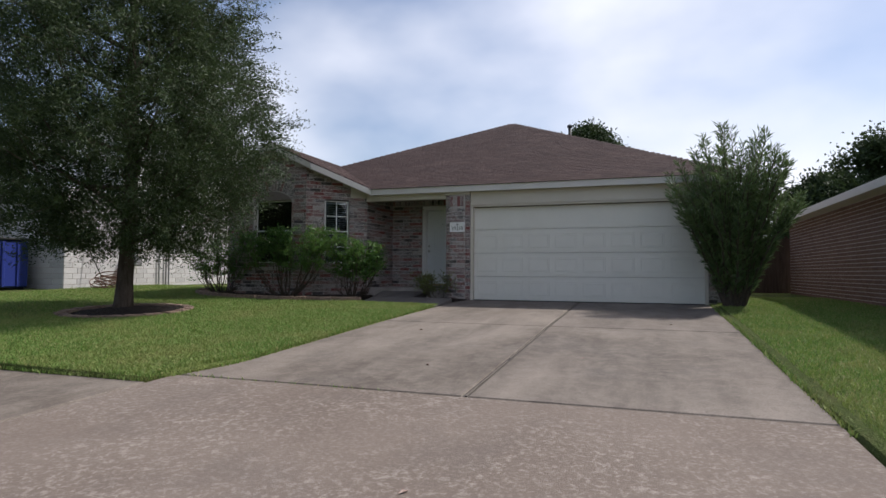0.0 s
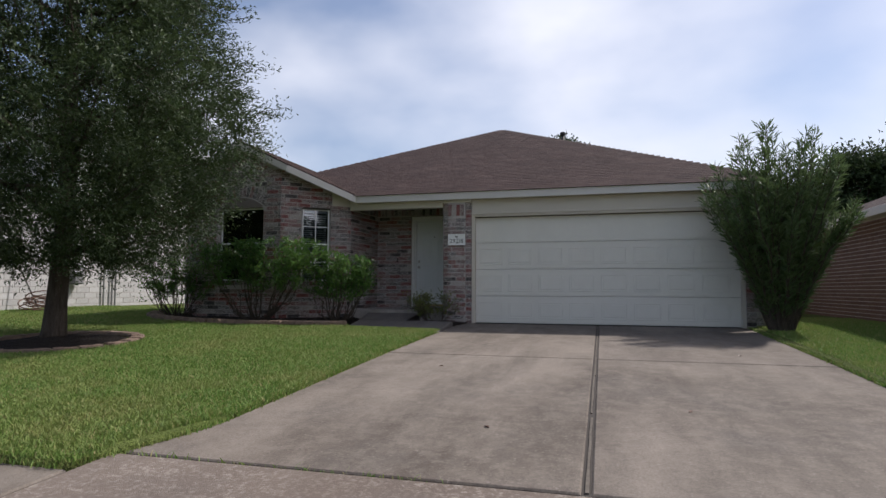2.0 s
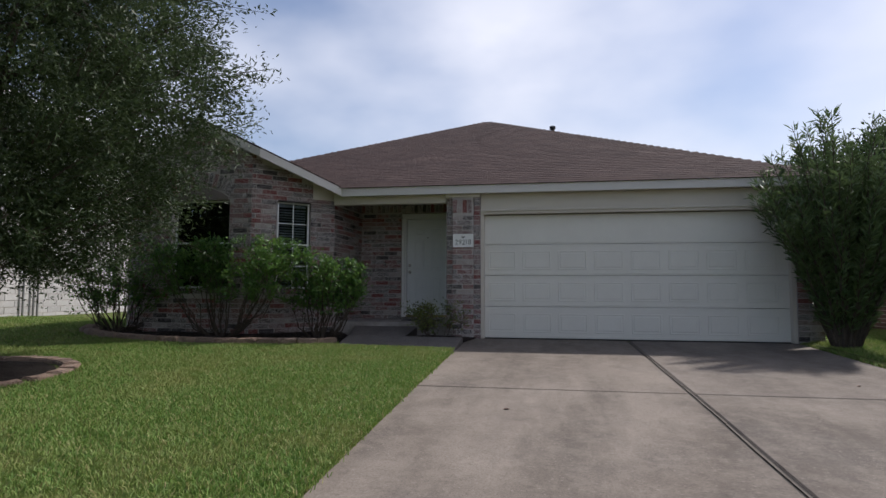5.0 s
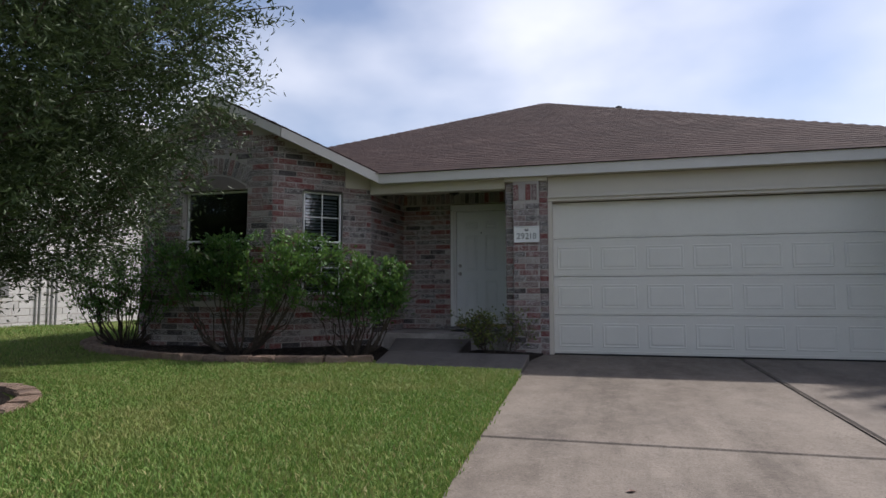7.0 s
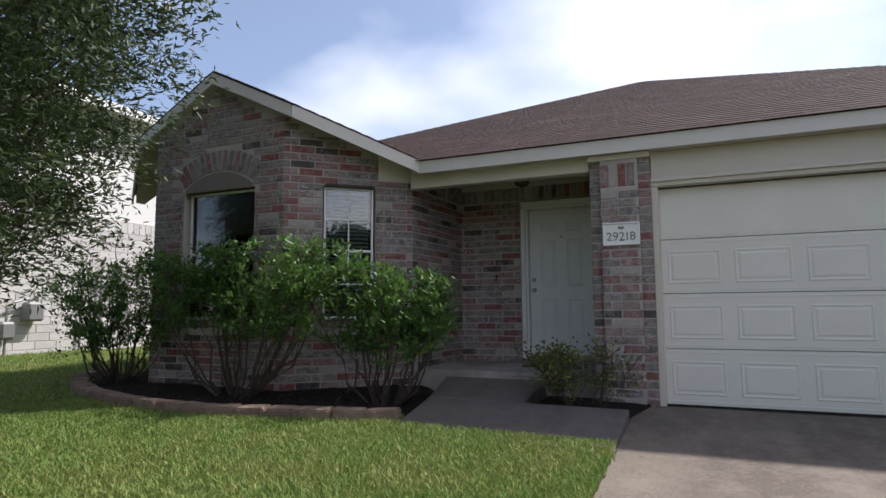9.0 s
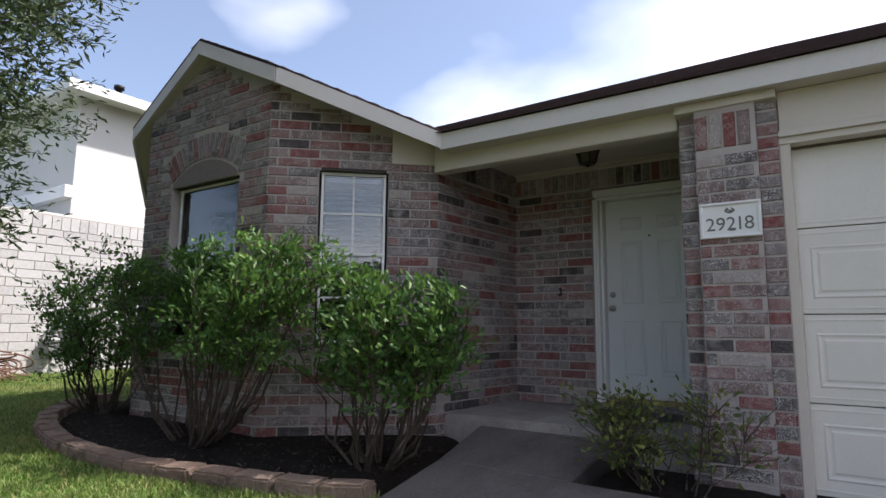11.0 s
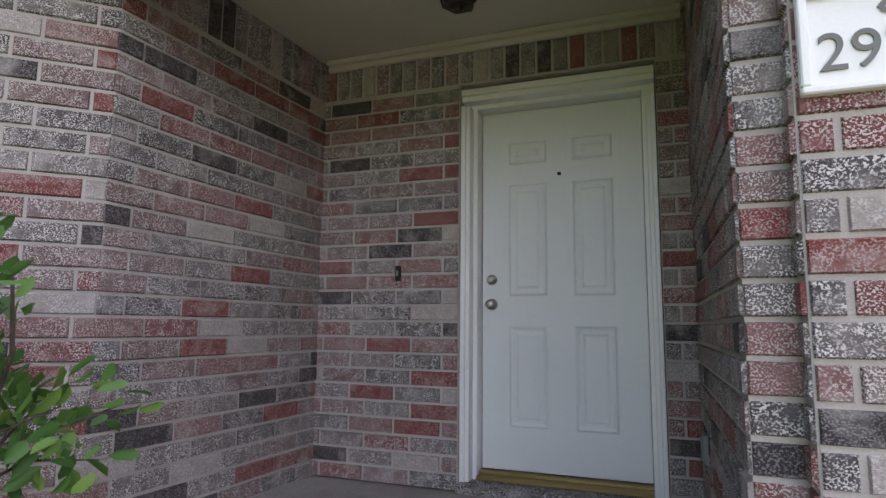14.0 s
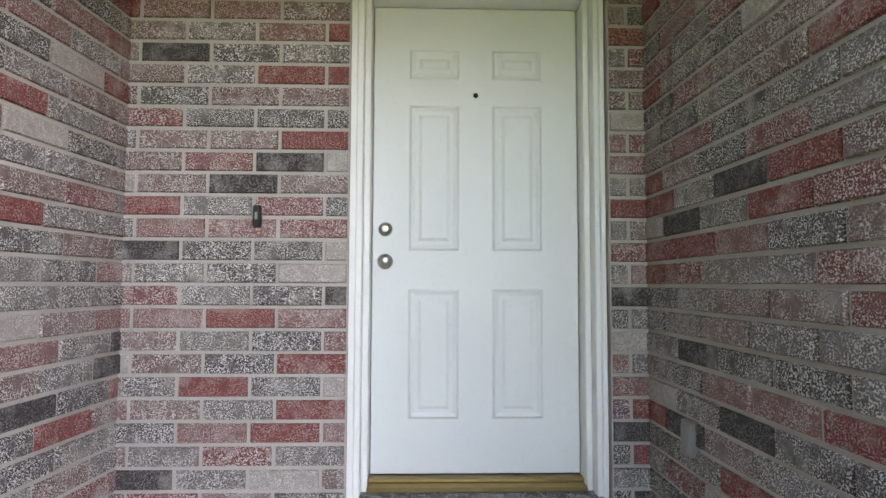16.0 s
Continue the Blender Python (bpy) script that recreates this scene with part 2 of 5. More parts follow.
def mat_red_brick():
    n = Nodes("red_brown_brick", 0.88, spec=0.25)
    c = n.ramp(n.chance(), [(0.0, (0.12, 0.072, 0.058)), (0.4, (0.145, 0.09, 0.073)), (0.75, (0.1, 0.06, 0.05)), (1.0, (0.16, 0.105, 0.088))])
    c = n.mix(n.scaled(n.noise(40, 4.0, 0.7), 0.35), c, (0.19, 0.125, 0.1))
    return n.done(c, n.noise(60, 4.0), 0.4, 0.005)


def mat_wood():
    n = Nodes("weathered_fence_wood", 0.85, spec=0.2)
    c = n.mix(n.noise(5, 4.0, 0.6, (3, 3, 0.3)), (0.04, 0.027, 0.021), (0.07, 0.05, 0.04))
    c = n.mix(n.chance(), c, n.mix(0.4, c, (0.08, 0.055, 0.045)))
    return n.done(c, n.noise(20, 4.0, 0.6, (3, 3, 0.2)), 0.5, 0.005)


def mat_plain(name, color, rough=0.5, metal=0.0, spread=0.2):
    n = Nodes(name, rough, metal)
    c = n.mix(n.scaled(n.noise(18, 4.0), spread), color, tuple(0.5 * v for v in color))
    return n.done(c, n.noise(80, 3.0), 0.1, 0.002)


def mat_glass():
    n = Nodes("window_glass", 0.02, spec=0.6)
    g = n.node("ShaderNodeBsdfGlossy")
    g.inputs["Roughness"].default_value = 0.015
    t = n.node("ShaderNodeBsdfTransparent")
    t.inputs["Color"].default_value = (0.74, 0.78, 0.8, 1)
    f = n.node("ShaderNodeFresnel")
    f.inputs["IOR"].default_value = 2.1
    m = n.node("ShaderNodeMixShader")
    n.link(f.outputs["Fac"], m.inputs["Fac"])
    n.link(t.outputs["BSDF"], m.inputs[1])
    n.link(g.outputs["BSDF"], m.inputs[2])
    n.link(m.outputs["Shader"], n.tree.nodes["Material Output"].inputs["Surface"])
    return n.mat


BRICK, MORTAR = mat_brick(), mat_mortar()
CONCRETE = mat_concrete("driveway_concrete", (0.112, 0.09, 0.072), (0.165, 0.138, 0.114), (0.25, 0.215, 0.18))
WORN = mat_worn_concrete()
DAMP = mat_concrete("damp_walkway_concrete", (0.088, 0.078, 0.073), (0.128, 0.115, 0.107), (0.185, 0.168, 0.156), 0.65)
PORCH = mat_concrete("porch_concrete", (0.3, 0.27, 0.25), (0.36, 0.33, 0.31), (0.4, 0.37, 0.35))
CREAM = mat_paint("cream_trim_paint", (0.57, 0.525, 0.455), 0.55, 0.3)
FASCIA = mat_paint("pale_fascia_paint", (0.61, 0.585, 0.555), 0.55, 0.3)
GARAGE = mat_paint("garage_door_paint", (0.71, 0.69, 0.63), 0.45, 0.22)
DOORW = mat_paint("white_door_paint", (0.7, 0.715, 0.72), 0.4, 0.14)
WHITE = mat_paint("white_frame", (0.78, 0.78, 0.77), 0.45, 0.12)
STUCCO = mat_paint("white_stucco", (0.63, 0.63, 0.62), 0.9, 0.2)
SHINGLE = mat_shingle()
GRASS, SOIL, MULCH, EDGER = mat_grass(), mat_ground(), mat_mulch(), mat_edger()
PALE_BRICK, RED_BRICK, WOOD = mat_pale_brick(), mat_red_brick(), mat_wood()
GLASS = mat_glass()
BLIND = mat_paint("blind_slat", (0.66, 0.7, 0.76), 0.5, 0.1)
DARK = mat_plain("unlit_interior_black", (0.03, 0.03, 0.032), 0.9)
BLACK = mat_plain("black_rubber", (0.015, 0.015, 0.016), 0.6)
BRONZE = mat_plain("dark_bronze_metal", (0.03, 0.024, 0.02), 0.45, 0.6)
NICKEL = mat_plain("satin_nickel", (0.45, 0.43, 0.4), 0.28, 1.0)
BRASS = mat_plain("brass", (0.34, 0.26, 0.12), 0.4, 1.0)
PIPE = mat_plain("grey_metal", (0.25, 0.25, 0.25), 0.5, 0.5)
BLUE = mat_plain("blue_enamel", (0.02, 0.035, 0.2), 0.4)
HOSE = mat_plain("brown_hose", (0.16, 0.085, 0.06), 0.5)
OAK_LEAF = mat_leaf("oak_leaf", (0.024, 0.043, 0.016), (0.042, 0.07, 0.025), (0.082, 0.115, 0.046), 0.38, 0.2)
SHRUB_LEAF = mat_leaf("shrub_leaf", (0.036, 0.1, 0.024), (0.066, 0.155, 0.036), (0.16, 0.27, 0.058), 0.35, 0.24)
PALE_LEAF = mat_leaf("yellowing_leaf", (0.05, 0.09, 0.025), (0.1, 0.14, 0.04), (0.22, 0.23, 0.06), 0.45, 0.25)
OLEANDER_LEAF = mat_leaf("oleander_leaf", (0.055, 0.095, 0.034), (0.09, 0.145, 0.052), (0.15, 0.21, 0.085), 0.4, 0.2)
FAR_LEAF = mat_leaf("far_leaf", (0.02, 0.036, 0.014), (0.034, 0.056, 0.02), (0.06, 0.09, 0.032), 0.6, 0.15)
BARK = mat_bark("oak_bark", (0.06, 0.046, 0.037), (0.12, 0.096, 0.078))
TWIG = mat_bark("shrub_twig", (0.06, 0.047, 0.037), (0.13, 0.105, 0.085))
LETTER = mat_plain("grey_numeral", (0.16, 0.16, 0.15), 0.6)
STRIP = mat_plain("weathered_wood_and_gap_shade", (0.13, 0.11, 0.09), 0.9, 0.0, 0.6)
TRACE = mat_plain("joint_filler", (0.05, 0.042, 0.036), 0.9)


# ---- builders ----
def link_mesh(name, bm, material, parent=None, label="", smooth=False):
    me = bpy.data.meshes.new(name)
    bm.normal_update()
    bm.to_mesh(me)
    bm.free()
    for m in (material if isinstance(material, (list, tuple)) else [material]):
        me.materials.append(m)
    if smooth:
        me.shade_smooth()
    ob = new(name, me)
    if parent:
        ob.parent = parent
    if label:
        ob["label"] = label
    return ob


def part(name, bm, material, parent, label="", smooth=False):
    return link_mesh(name, bm, material, parent, label, smooth)


def empty(name, x=0, y=0, z=0, rz=0):
    ob = new(name)
    ob.matrix_basis = pose(x, y, z, 0, 0, rz)
    return ob


def box(bm, x0, x1, y0, y1, z0, z1, m=None, bevel=0.0):
    vs = [bm.verts.new((x, y, z)) for z in (z0, z1) for y in (y0, y1) for x in (x0, x1)]
    fs = [bm.faces.new([vs[i] for i in q]) for q in ((0, 2, 3, 1), (4, 5, 7, 6), (0, 1, 5, 4), (2, 6, 7, 3), (0, 4, 6, 2), (1, 3, 7, 5))]
    if bevel:
        r = bmesh.ops.bevel(bm, geom=list({e for f in fs for e in f.edges}), offset=bevel, segments=1, affect="EDGES", clamp_overlap=True)
        vs = [v for v in vs if v.is_valid] + [v for v in r["verts"] if v.is_valid]
        vs = list(set(vs))
    if m is not None:
        bmesh.ops.transform(bm, matrix=m, verts=vs)
    return vs


def boxes(*args, bevel=0.0):
    bm = bmesh.new()
    for a in args:
        box(bm, *a, bevel=bevel)
    return bm


def prism(bm, ring, low, high):
    """A solid over a plan outline, between the heights low and high, which may depend on x and y."""
    f = lambda h, p: h(*p) if callable(h) else h
    a = [bm.verts.new((*p, f(low, p))) for p in ring]
    b = [bm.verts.new((*p, f(high, p))) for p in ring]
    bm.faces.new(a[::-1])
    bm.faces.new(b)
    for i in range(len(ring)):
        j = (i + 1) % len(ring)
        bm.faces.new((a[i], a[j], b[j], b[i]))


def tube(bm, pts, radii, sides=7):
    rings = []
    for i, p in enumerate(pts):
        d = (Vector(pts[min(i + 1, len(pts) - 1)]) - Vector(pts[max(i - 1, 0)])).normalized()
        u = d.orthogonal().normalized()
        v = d.cross(u)
        r = radii[i] if isinstance(radii, (list, tuple)) else radii
        rings.append([bm.verts.new(Vector(p) + r * (math.cos(k * 2 * math.pi / sides) * u + math.sin(k * 2 * math.pi / sides) * v)) for k in range(sides)])
    for a, b in zip(rings, rings[1:]):
        best = min(range(sides), key=lambda s: (b[s].co - a[0].co).length)
        b[:] = b[best:] + b[:best]
        for k in range(sides):
            bm.faces.new((a[k], a[(k + 1) % sides], b[(k + 1) % sides], b[k]))
    bm.faces.new(rings[0][::-1])
    bm.faces.new(rings[-1])


def lathe(bm, profile, m, sides=16):
    """A turned shape about the local z axis from (radius, height) pairs."""
    rings = [[bm.verts.new(m @ Vector((r * math.cos(k * 2 * math.pi / sides), r * math.sin(k * 2 * math.pi / sides), h))) for k in range(sides)] for r, h in profile]
    for a, b in zip(rings, rings[1:]):
        for k in range(sides):
            bm.faces.new((a[k], a[(k + 1) % sides], b[(k + 1) % sides], b[k]))
    bm.faces.new(rings[0][::-1])
    bm.faces.new(rings[-1])


def from_arrays(name, verts, faces, material, parent=None):
    me = bpy.data.meshes.new(name)
    me.from_pydata(verts, [], faces)
    me.materials.append(material)
    ob = new(name, me)
    if parent:
        ob.parent = parent
    return ob


# ---- ground ----
def grade(y):
    return float(np.interp(y, [-60, -6, -1.4, 3.29, 7.66, 12, 60], [0, 0, 0.06, 0.28, 0.486, 0.65, 0.65]))


def lawn(x, y):
    return grade(y) + 0.03 + 0.013 * min(max(-3.9 - x, 0), 14)


DRIVE_L, DRIVE_R, DRIVE_JOINT = -3.89, 1.49, -1.165


def on_paving(x, y, gap=0.0):
    if -3.6 < y < 3.3 and -4.15 - gap < x < DRIVE_R + gap:
        return True
    if 3.29 < y < 12.2 and DRIVE_L - gap - 0.35 * max(0, 4.2 - y) < x < DRIVE_R + gap:
        return True
    if 1.65 - gap < y < 2.95 + gap and x < -4.1:
        return True
    return 10.25 - gap < y < 14 and -5.75 - gap - 0.16 * max(0, y - 10.4) < x < -3.8


def sheet(name, xs, ys, height, material):
    """A sheet over a grid, its left and right borders free to bend: xs(y) gives the columns."""
    verts, faces, n = [], [], None
    for y in ys:
        row = xs(y)
        n = len(row)
        verts += [(x, y, height(x, y)) for x in row]
    for j in range(len(ys) - 1):
        for i in range(n - 1):
            a = j * n + i
            faces.append((a, a + 1, a + n + 1, a + n))
    ob = from_arrays(name, verts, faces, material)
    ob.data.shade_smooth()
    return ob


def far_spaced(lo, hi, step):
    return [-900, -300, -100, -50] + list(np.arange(lo, hi + step / 2, step)) + [50, 100, 300, 900]


tagged(sheet("ground", lambda y: far_spaced(-30, 30, 2.0), far_spaced(-30, 40, 2.0), lambda x, y: grade(y) - 0.06, SOIL),
       "flat green ground reaching to the horizon", "ground", kind="structure")


def drive_border(y):
    return DRIVE_L - 0.3 * max(0.0, 4.0 - y) ** 1.5


ROWS_Y = [2.945, 2.96, 3.2, 3.4, 3.6, 3.8, 4.0] + list(np.arange(4.5, 31, 0.5))
lawn_left = sheet("lawn", lambda y: [drive_border(y) - d for d in (46, 30, 20, 15, 12, 10, 8, 6, 5, 4, 3, 2, 1, 0.4, 0.02, 0.0)], ROWS_Y,
                  lambda x, y: lawn(x, y) - (0.12 if x > drive_border(y) - 0.01 else 0) - (0.2 if y < 2.95 else 0) - (0.2 if y > 10.2 and x > -6.3 else 0) + 0.012 * noise.noise((x * 0.9, y * 0.9, 0)), SOIL)
tagged(lawn_left, "mown green front lawn with yellowish patches", "lawn", kind="structure")
lawn_right = sheet("lawn", lambda y: [DRIVE_R + d for d in (0.0, 0.02, 0.4, 1, 2, 3, 5, 9, 20, 40)], [-60, -30, -12] + list(np.arange(-3.5, 31, 0.5)),
                   lambda x, y: lawn(x, y) - (0.12 if x < DRIVE_R + 0.01 else 0) + 0.012 * noise.noise((x * 0.9, y * 0.9, 0)), SOIL)
tagged(lawn_right, "green side lawn along the concrete driveway", "lawn", kind="structure")


def concrete_slab(name, ring, material, parent, drop=0.0):
    """A slab between a left and a right border, given as rows (y, x left, x right), with eased edges."""
    bm = bmesh.new()
    e = 0.012
    (ya, *_), (yb, *_) = ring[0], ring[-1]
    rows = []
    for k, (y, l, r) in enumerate(ring):
        zt = grade(y) - drop
        rows.append([bm.verts.new(p) for p in ((l, y, zt - 0.12), (l, y, zt - e), (l + e, y, zt), (r - e, y, zt), (r, y, zt - e), (r, y, zt - 0.12))])
    for a, b in zip(rows, rows[1:]):
        for i in range(5):
            bm.faces.new((a[i], a[i + 1], b[i + 1], b[i])[::-1])
    bm.faces.new(rows[0])
    bm.faces.new(rows[-1][::-1])
    bmesh.ops.bevel(bm, geom=[bm.edges.get((rows[k][2], rows[k][3])) for k in (0, -1)], offset=0.01, segments=1, affect="EDGES")
    return part(name, bm, material, parent)


bm = bmesh.new()
prism(bm, [(DRIVE_R, -3.6), (DRIVE_R, -1.4), (DRIVE_R, 3.29), (DRIVE_R, 7.66), (DRIVE_R, 12), (DRIVE_L, 12), (DRIVE_L, 7.66), (DRIVE_L, 4.0), (-4.15, 3.29), (-4.15, -1.4), (-4.15, -3.6)][::1],
      lambda x, y: grade(y) - 0.3, lambda x, y: grade(y) - 0.2)
driveway = tagged(link_mesh("driveway", bm, TRACE), "stained grey concrete driveway with control joints", "driveway", kind="structure")
G, SPLIT = 0.015, 0.026
concrete_slab("slab", [(3.29 + G, DRIVE_L - 0.26, DRIVE_JOINT - SPLIT), (3.55, DRIVE_L - 0.14, DRIVE_JOINT - SPLIT), (3.8, DRIVE_L - 0.05, DRIVE_JOINT - SPLIT), (4.05, DRIVE_L, DRIVE_JOINT - SPLIT), (7.66 - G, DRIVE_L, DRIVE_JOINT - SPLIT)], CONCRETE, driveway)
concrete_slab("slab", [(3.29 + G, DRIVE_JOINT + SPLIT, DRIVE_R), (7.66 - G, DRIVE_JOINT + SPLIT, DRIVE_R)], CONCRETE, driveway)
concrete_slab("slab", [(7.66 + G, DRIVE_L, DRIVE_JOINT - SPLIT), (11.97, DRIVE_L, DRIVE_JOINT - SPLIT)], CONCRETE, driveway)
concrete_slab("slab", [(7.66 + G, DRIVE_JOINT + SPLIT, DRIVE_R), (11.97, DRIVE_JOINT + SPLIT, DRIVE_R)], CONCRETE, driveway)
concrete_slab("slab", [(-3.6, -4.15 + G, DRIVE_R), (-1.4, -4.15 + G, DRIVE_R), (3.29 - G, -4.15 + G, DRIVE_R)], WORN, driveway)
filler = bmesh.new()
for y in (3.29, 7.66):
    box(filler, DRIVE_L - 0.2, DRIVE_R, y - G, y + G, grade(y) - 0.1, grade(y) - 0.016)
part("joint_filler", filler, TRACE, driveway, "dark dirt in the joints")
filler = bmesh.new()
for ya, yb in ((3.3, 7.65), (7.67, 11.97)):
    prism(filler, [(DRIVE_JOINT - SPLIT, ya), (DRIVE_JOINT + SPLIT, ya), (DRIVE_JOINT + SPLIT, yb), (DRIVE_JOINT - SPLIT, yb)], lambda x, y: grade(y) - 0.1, lambda x, y: grade(y) - 0.014)
part("joint_filler", filler, TRACE, driveway, "dark dirt in the long joint")
y = 3.33
while y < 11.9:
    end = min(y + random.uniform(0.8, 1.7), 11.9)
    strip, shift = bmesh.new(), random.uniform(-0.006, 0.006)
    cuts = np.linspace(y, end - 0.02, 8)
    ring = [(DRIVE_JOINT + shift - 0.008 + random.uniform(-0.004, 0.004), v) for v in cuts] + [(DRIVE_JOINT + shift + 0.008 + random.uniform(-0.004, 0.004), v) for v in cuts[::-1]]
    prism(strip, ring[::-1], lambda x, y: grade(y) - 0.08, lambda x, y: grade(y) - 0.004 + 0.004 * noise.noise((x * 40, y * 9, 0)))
    part("joint_strip", strip, STRIP, driveway, "weathered grey wooden joint strip")
    y = end + random.choice((0.0, 0.0, 0.12))
sidewalk = tagged(link_mesh("pavement", boxes((-16, -4.16, 1.66, 2.94, 0.0, 0.12)), TRACE), "pale concrete sidewalk beside the driveway", "sidewalk", kind="structure")
for k in range(8):
    x1 = -4.15 - G - 1.45 * k
    concrete_slab("slab", [(1.65, x1 - 1.43, x1), (2.95, x1 - 1.43, x1)], CONCRETE, sidewalk)
verge = tagged(sheet("lawn", lambda y: [-46, -20, -12, -8, -5, -4.17], [-60, -30, -12] + list(np.arange(-3.5, 1.6, 0.5)) + [1.64], lambda x, y: lawn(x, y), SOIL),
               "strip of green grass beside the sidewalk", "lawn", kind="structure")

# walkway and porch
walkway = tagged(link_mesh("pavement", boxes((-6.0, -3.95, 10.4, 12.16, 0.4, 0.56)), TRACE), "damp grey concrete walkway to the porch step", "walkway", kind="structure")
for ring in ([(-5.75, 10.25), (-3.88, 10.05), (-3.88, 11.2), (-5.85, 11.25)], [(-5.855, 11.27), (-4.85, 11.22), (-4.85, 12.16), (-6.04, 12.16)]):
    bm = bmesh.new()
    prism(bm, ring, 0.4, lambda x, y: float(np.interp(y, [10.0, 10.25, 12.16], [0.588, 0.61, 0.83])))
    bmesh.ops.bevel(bm, geom=[e for e in bm.edges if min(v.co.z for v in e.verts) > 0.55], offset=0.01, segments=1, affect="EDGES")
    part("slab", bm, DAMP, walkway)
bm = bmesh.new()
prism(bm, [(-6.42, 12.17), (-4.24, 12.17), (-4.27, 13.7), (-6.36, 13.7)], 0.45, 0.9)
bmesh.ops.bevel(bm, geom=[e for e in bm.edges if min(v.co.z for v in e.verts) > 0.8], offset=0.02, segments=2, affect="EDGES")
tagged(link_mesh("floor", bm, PORCH), "raised bare concrete porch floor", "porch floor", kind="structure")

# ---- house walls ----
COURSE, LENGTH, JOINT = 0.0872, 0.276, 0.0125
bricklaying = []


GX, GY, KINK = -8.545, 10.91, 1.165


def rake(x):
    """The underside of the front gable's edge."""
    return 4.36 - 0.487 * abs(x - GX)


def brick_wall(name, p0, p1, z0, top, holes=(), label="", thick=0.12, soldiers=None, skip=None, material=None, limit=300, shift=0.0):
    """A wall of bricks from p0 to p1, its outside to the right of that way; top: the height along it; holes: (u0, u1, z0, z1)."""
    d = Vector((p1[0] - p0[0], p1[1] - p0[1]))
    length = d.length
    m = pose(p0[0], p0[1], 0, 0, 0, math.degrees(math.atan2(d.y, d.x)))
    f = top if callable(top) else (lambda u: top)
    cuts = sorted({0.0, length, *[h[i] for h in holes for i in (0, 1)], *[u for u in (GX + 9.55,) if callable(top) and u < length]})
    bm = bmesh.new()
    for a, b in zip(cuts, cuts[1:]):
        spans = sorted((h[2], h[3]) for h in holes if h[0] < (a + b) / 2 < h[1])
        lo = z0
        for s0, s1 in [*spans, (None, None)]:
            ta, tb = (f(a), f(b)) if s0 is None else (s0, s0)
            vs = [bm.verts.new(c) for c in ((a, 0, lo), (b, 0, lo), (b, thick, lo), (a, thick, lo), (a, 0, ta), (b, 0, tb), (b, thick, tb), (a, thick, ta))]
            for q in ((0, 3, 2, 1), (4, 5, 6, 7), (0, 1, 5, 4), (2, 3, 7, 6), (0, 4, 7, 3), (1, 2, 6, 5)):
                bm.faces.new([vs[i] for i in q])
            lo = s1
    wall = link_mesh(name, bm, MORTAR)
    wall.matrix_basis = m
    tagged(wall, label, "wall", kind="structure")
    pieces, row = [], 0
    z = z0
    while z < 5:
        high = z + COURSE - JOINT
        u = -LENGTH * (1.35 if row % 2 else 1.0) + shift
        while u < length:
            a, b = max(u, 0.0), min(u + LENGTH - JOINT, length)
            u += LENGTH
            segs = [(a, b)]
            for h in holes:
                if h[2] - 0.02 < high and h[3] + 0.005 > z:
                    segs = [s for a1, b1 in segs for s in ((a1, min(b1, h[0] - 0.004)), (max(a1, h[1] + 0.004), b1))]
            for a1, b1 in segs:
                hi = min(high, f(a1) - 0.01, f(b1) - 0.01)
                if soldiers and z > soldiers - 0.03:
                    continue
                if soldiers:
                    hi = min(hi, soldiers - JOINT)
                if b1 - a1 > 0.035 and hi - z > 0.03 and not (skip and skip((a1 + b1) / 2, (z + hi) / 2)):
                    pieces.append((a1, b1, z, hi))
        z += COURSE
        row += 1
    if soldiers:
        u = 0.0
        while u < length - 0.03:
            b = min(u + COURSE - JOINT, length)
            hi = min(soldiers + 0.235, f(u) - 0.012, f(b) - 0.012)
            segs = [(u, b)]
            for h in holes:
                if h[3] > hi - 0.02:
                    segs = [s for a1, b1 in segs for s in ((a1, min(b1, h[0])), (max(a1, h[1]), b1))]
            for a1, b1 in segs:
                if b1 - a1 > 0.03:
                    lo = max([soldiers, *[h[3] + 0.01 for h in holes if h[0] < (a1 + b1) / 2 < h[1]]])
                    if hi - lo > 0.04:
                        pieces.append((a1, b1, lo, hi))
            u += COURSE
    bricklaying.append((wall, pieces, material or BRICK, limit))
    return wall


BAY = ((-9.55, 11.02), (-7.56, 11.02), (-6.43, 12.05))


def arch_ring(u, z):
    if not 0.38 < u < 1.68:
        return False
    r = math.hypot(u - 1.03, z - 2.42)
    return z > 3.02 and r < 1.17


brick_wall("wall_bay_front", BAY[0], BAY[1], 0.5565, lambda u: rake(-9.55 + u) - 0.005, [(0.48, 1.58, 1.41, 3.06)], "tumbled red and grey brick gable wall of the bay", skip=arch_ring)
brick_wall("wall_bay_side", BAY[1], BAY[2], 0.5565, lambda u: rake(-7.56 + 0.739 * u) - 0.005, [(0.444, 1.07, 1.41, 3.06)], "tumbled red and grey brick wall of the bay", shift=-0.1)
brick_wall("wall_bay_left", (-10.68, 12.05), BAY[0], 0.5565, lambda u: rake(-10.68 + 0.739 * u) - 0.005, (), "tumbled brick side wall of the bay", limit=0)
brick_wall("wall_porch_left", BAY[2], (-6.33, 13.42), 0.6437, 3.345, (), "tumbled brick wall inside the porch", soldiers=3.1, shift=-0.06)
brick_wall("wall_porch_back", (-6.33, 13.42), (-4.28, 13.42), 0.9053, 3.345, [(0.87, 1.9, 0.9053, 3.09)], "tumbled brick wall around the front door", soldiers=3.1, shift=0.0505)
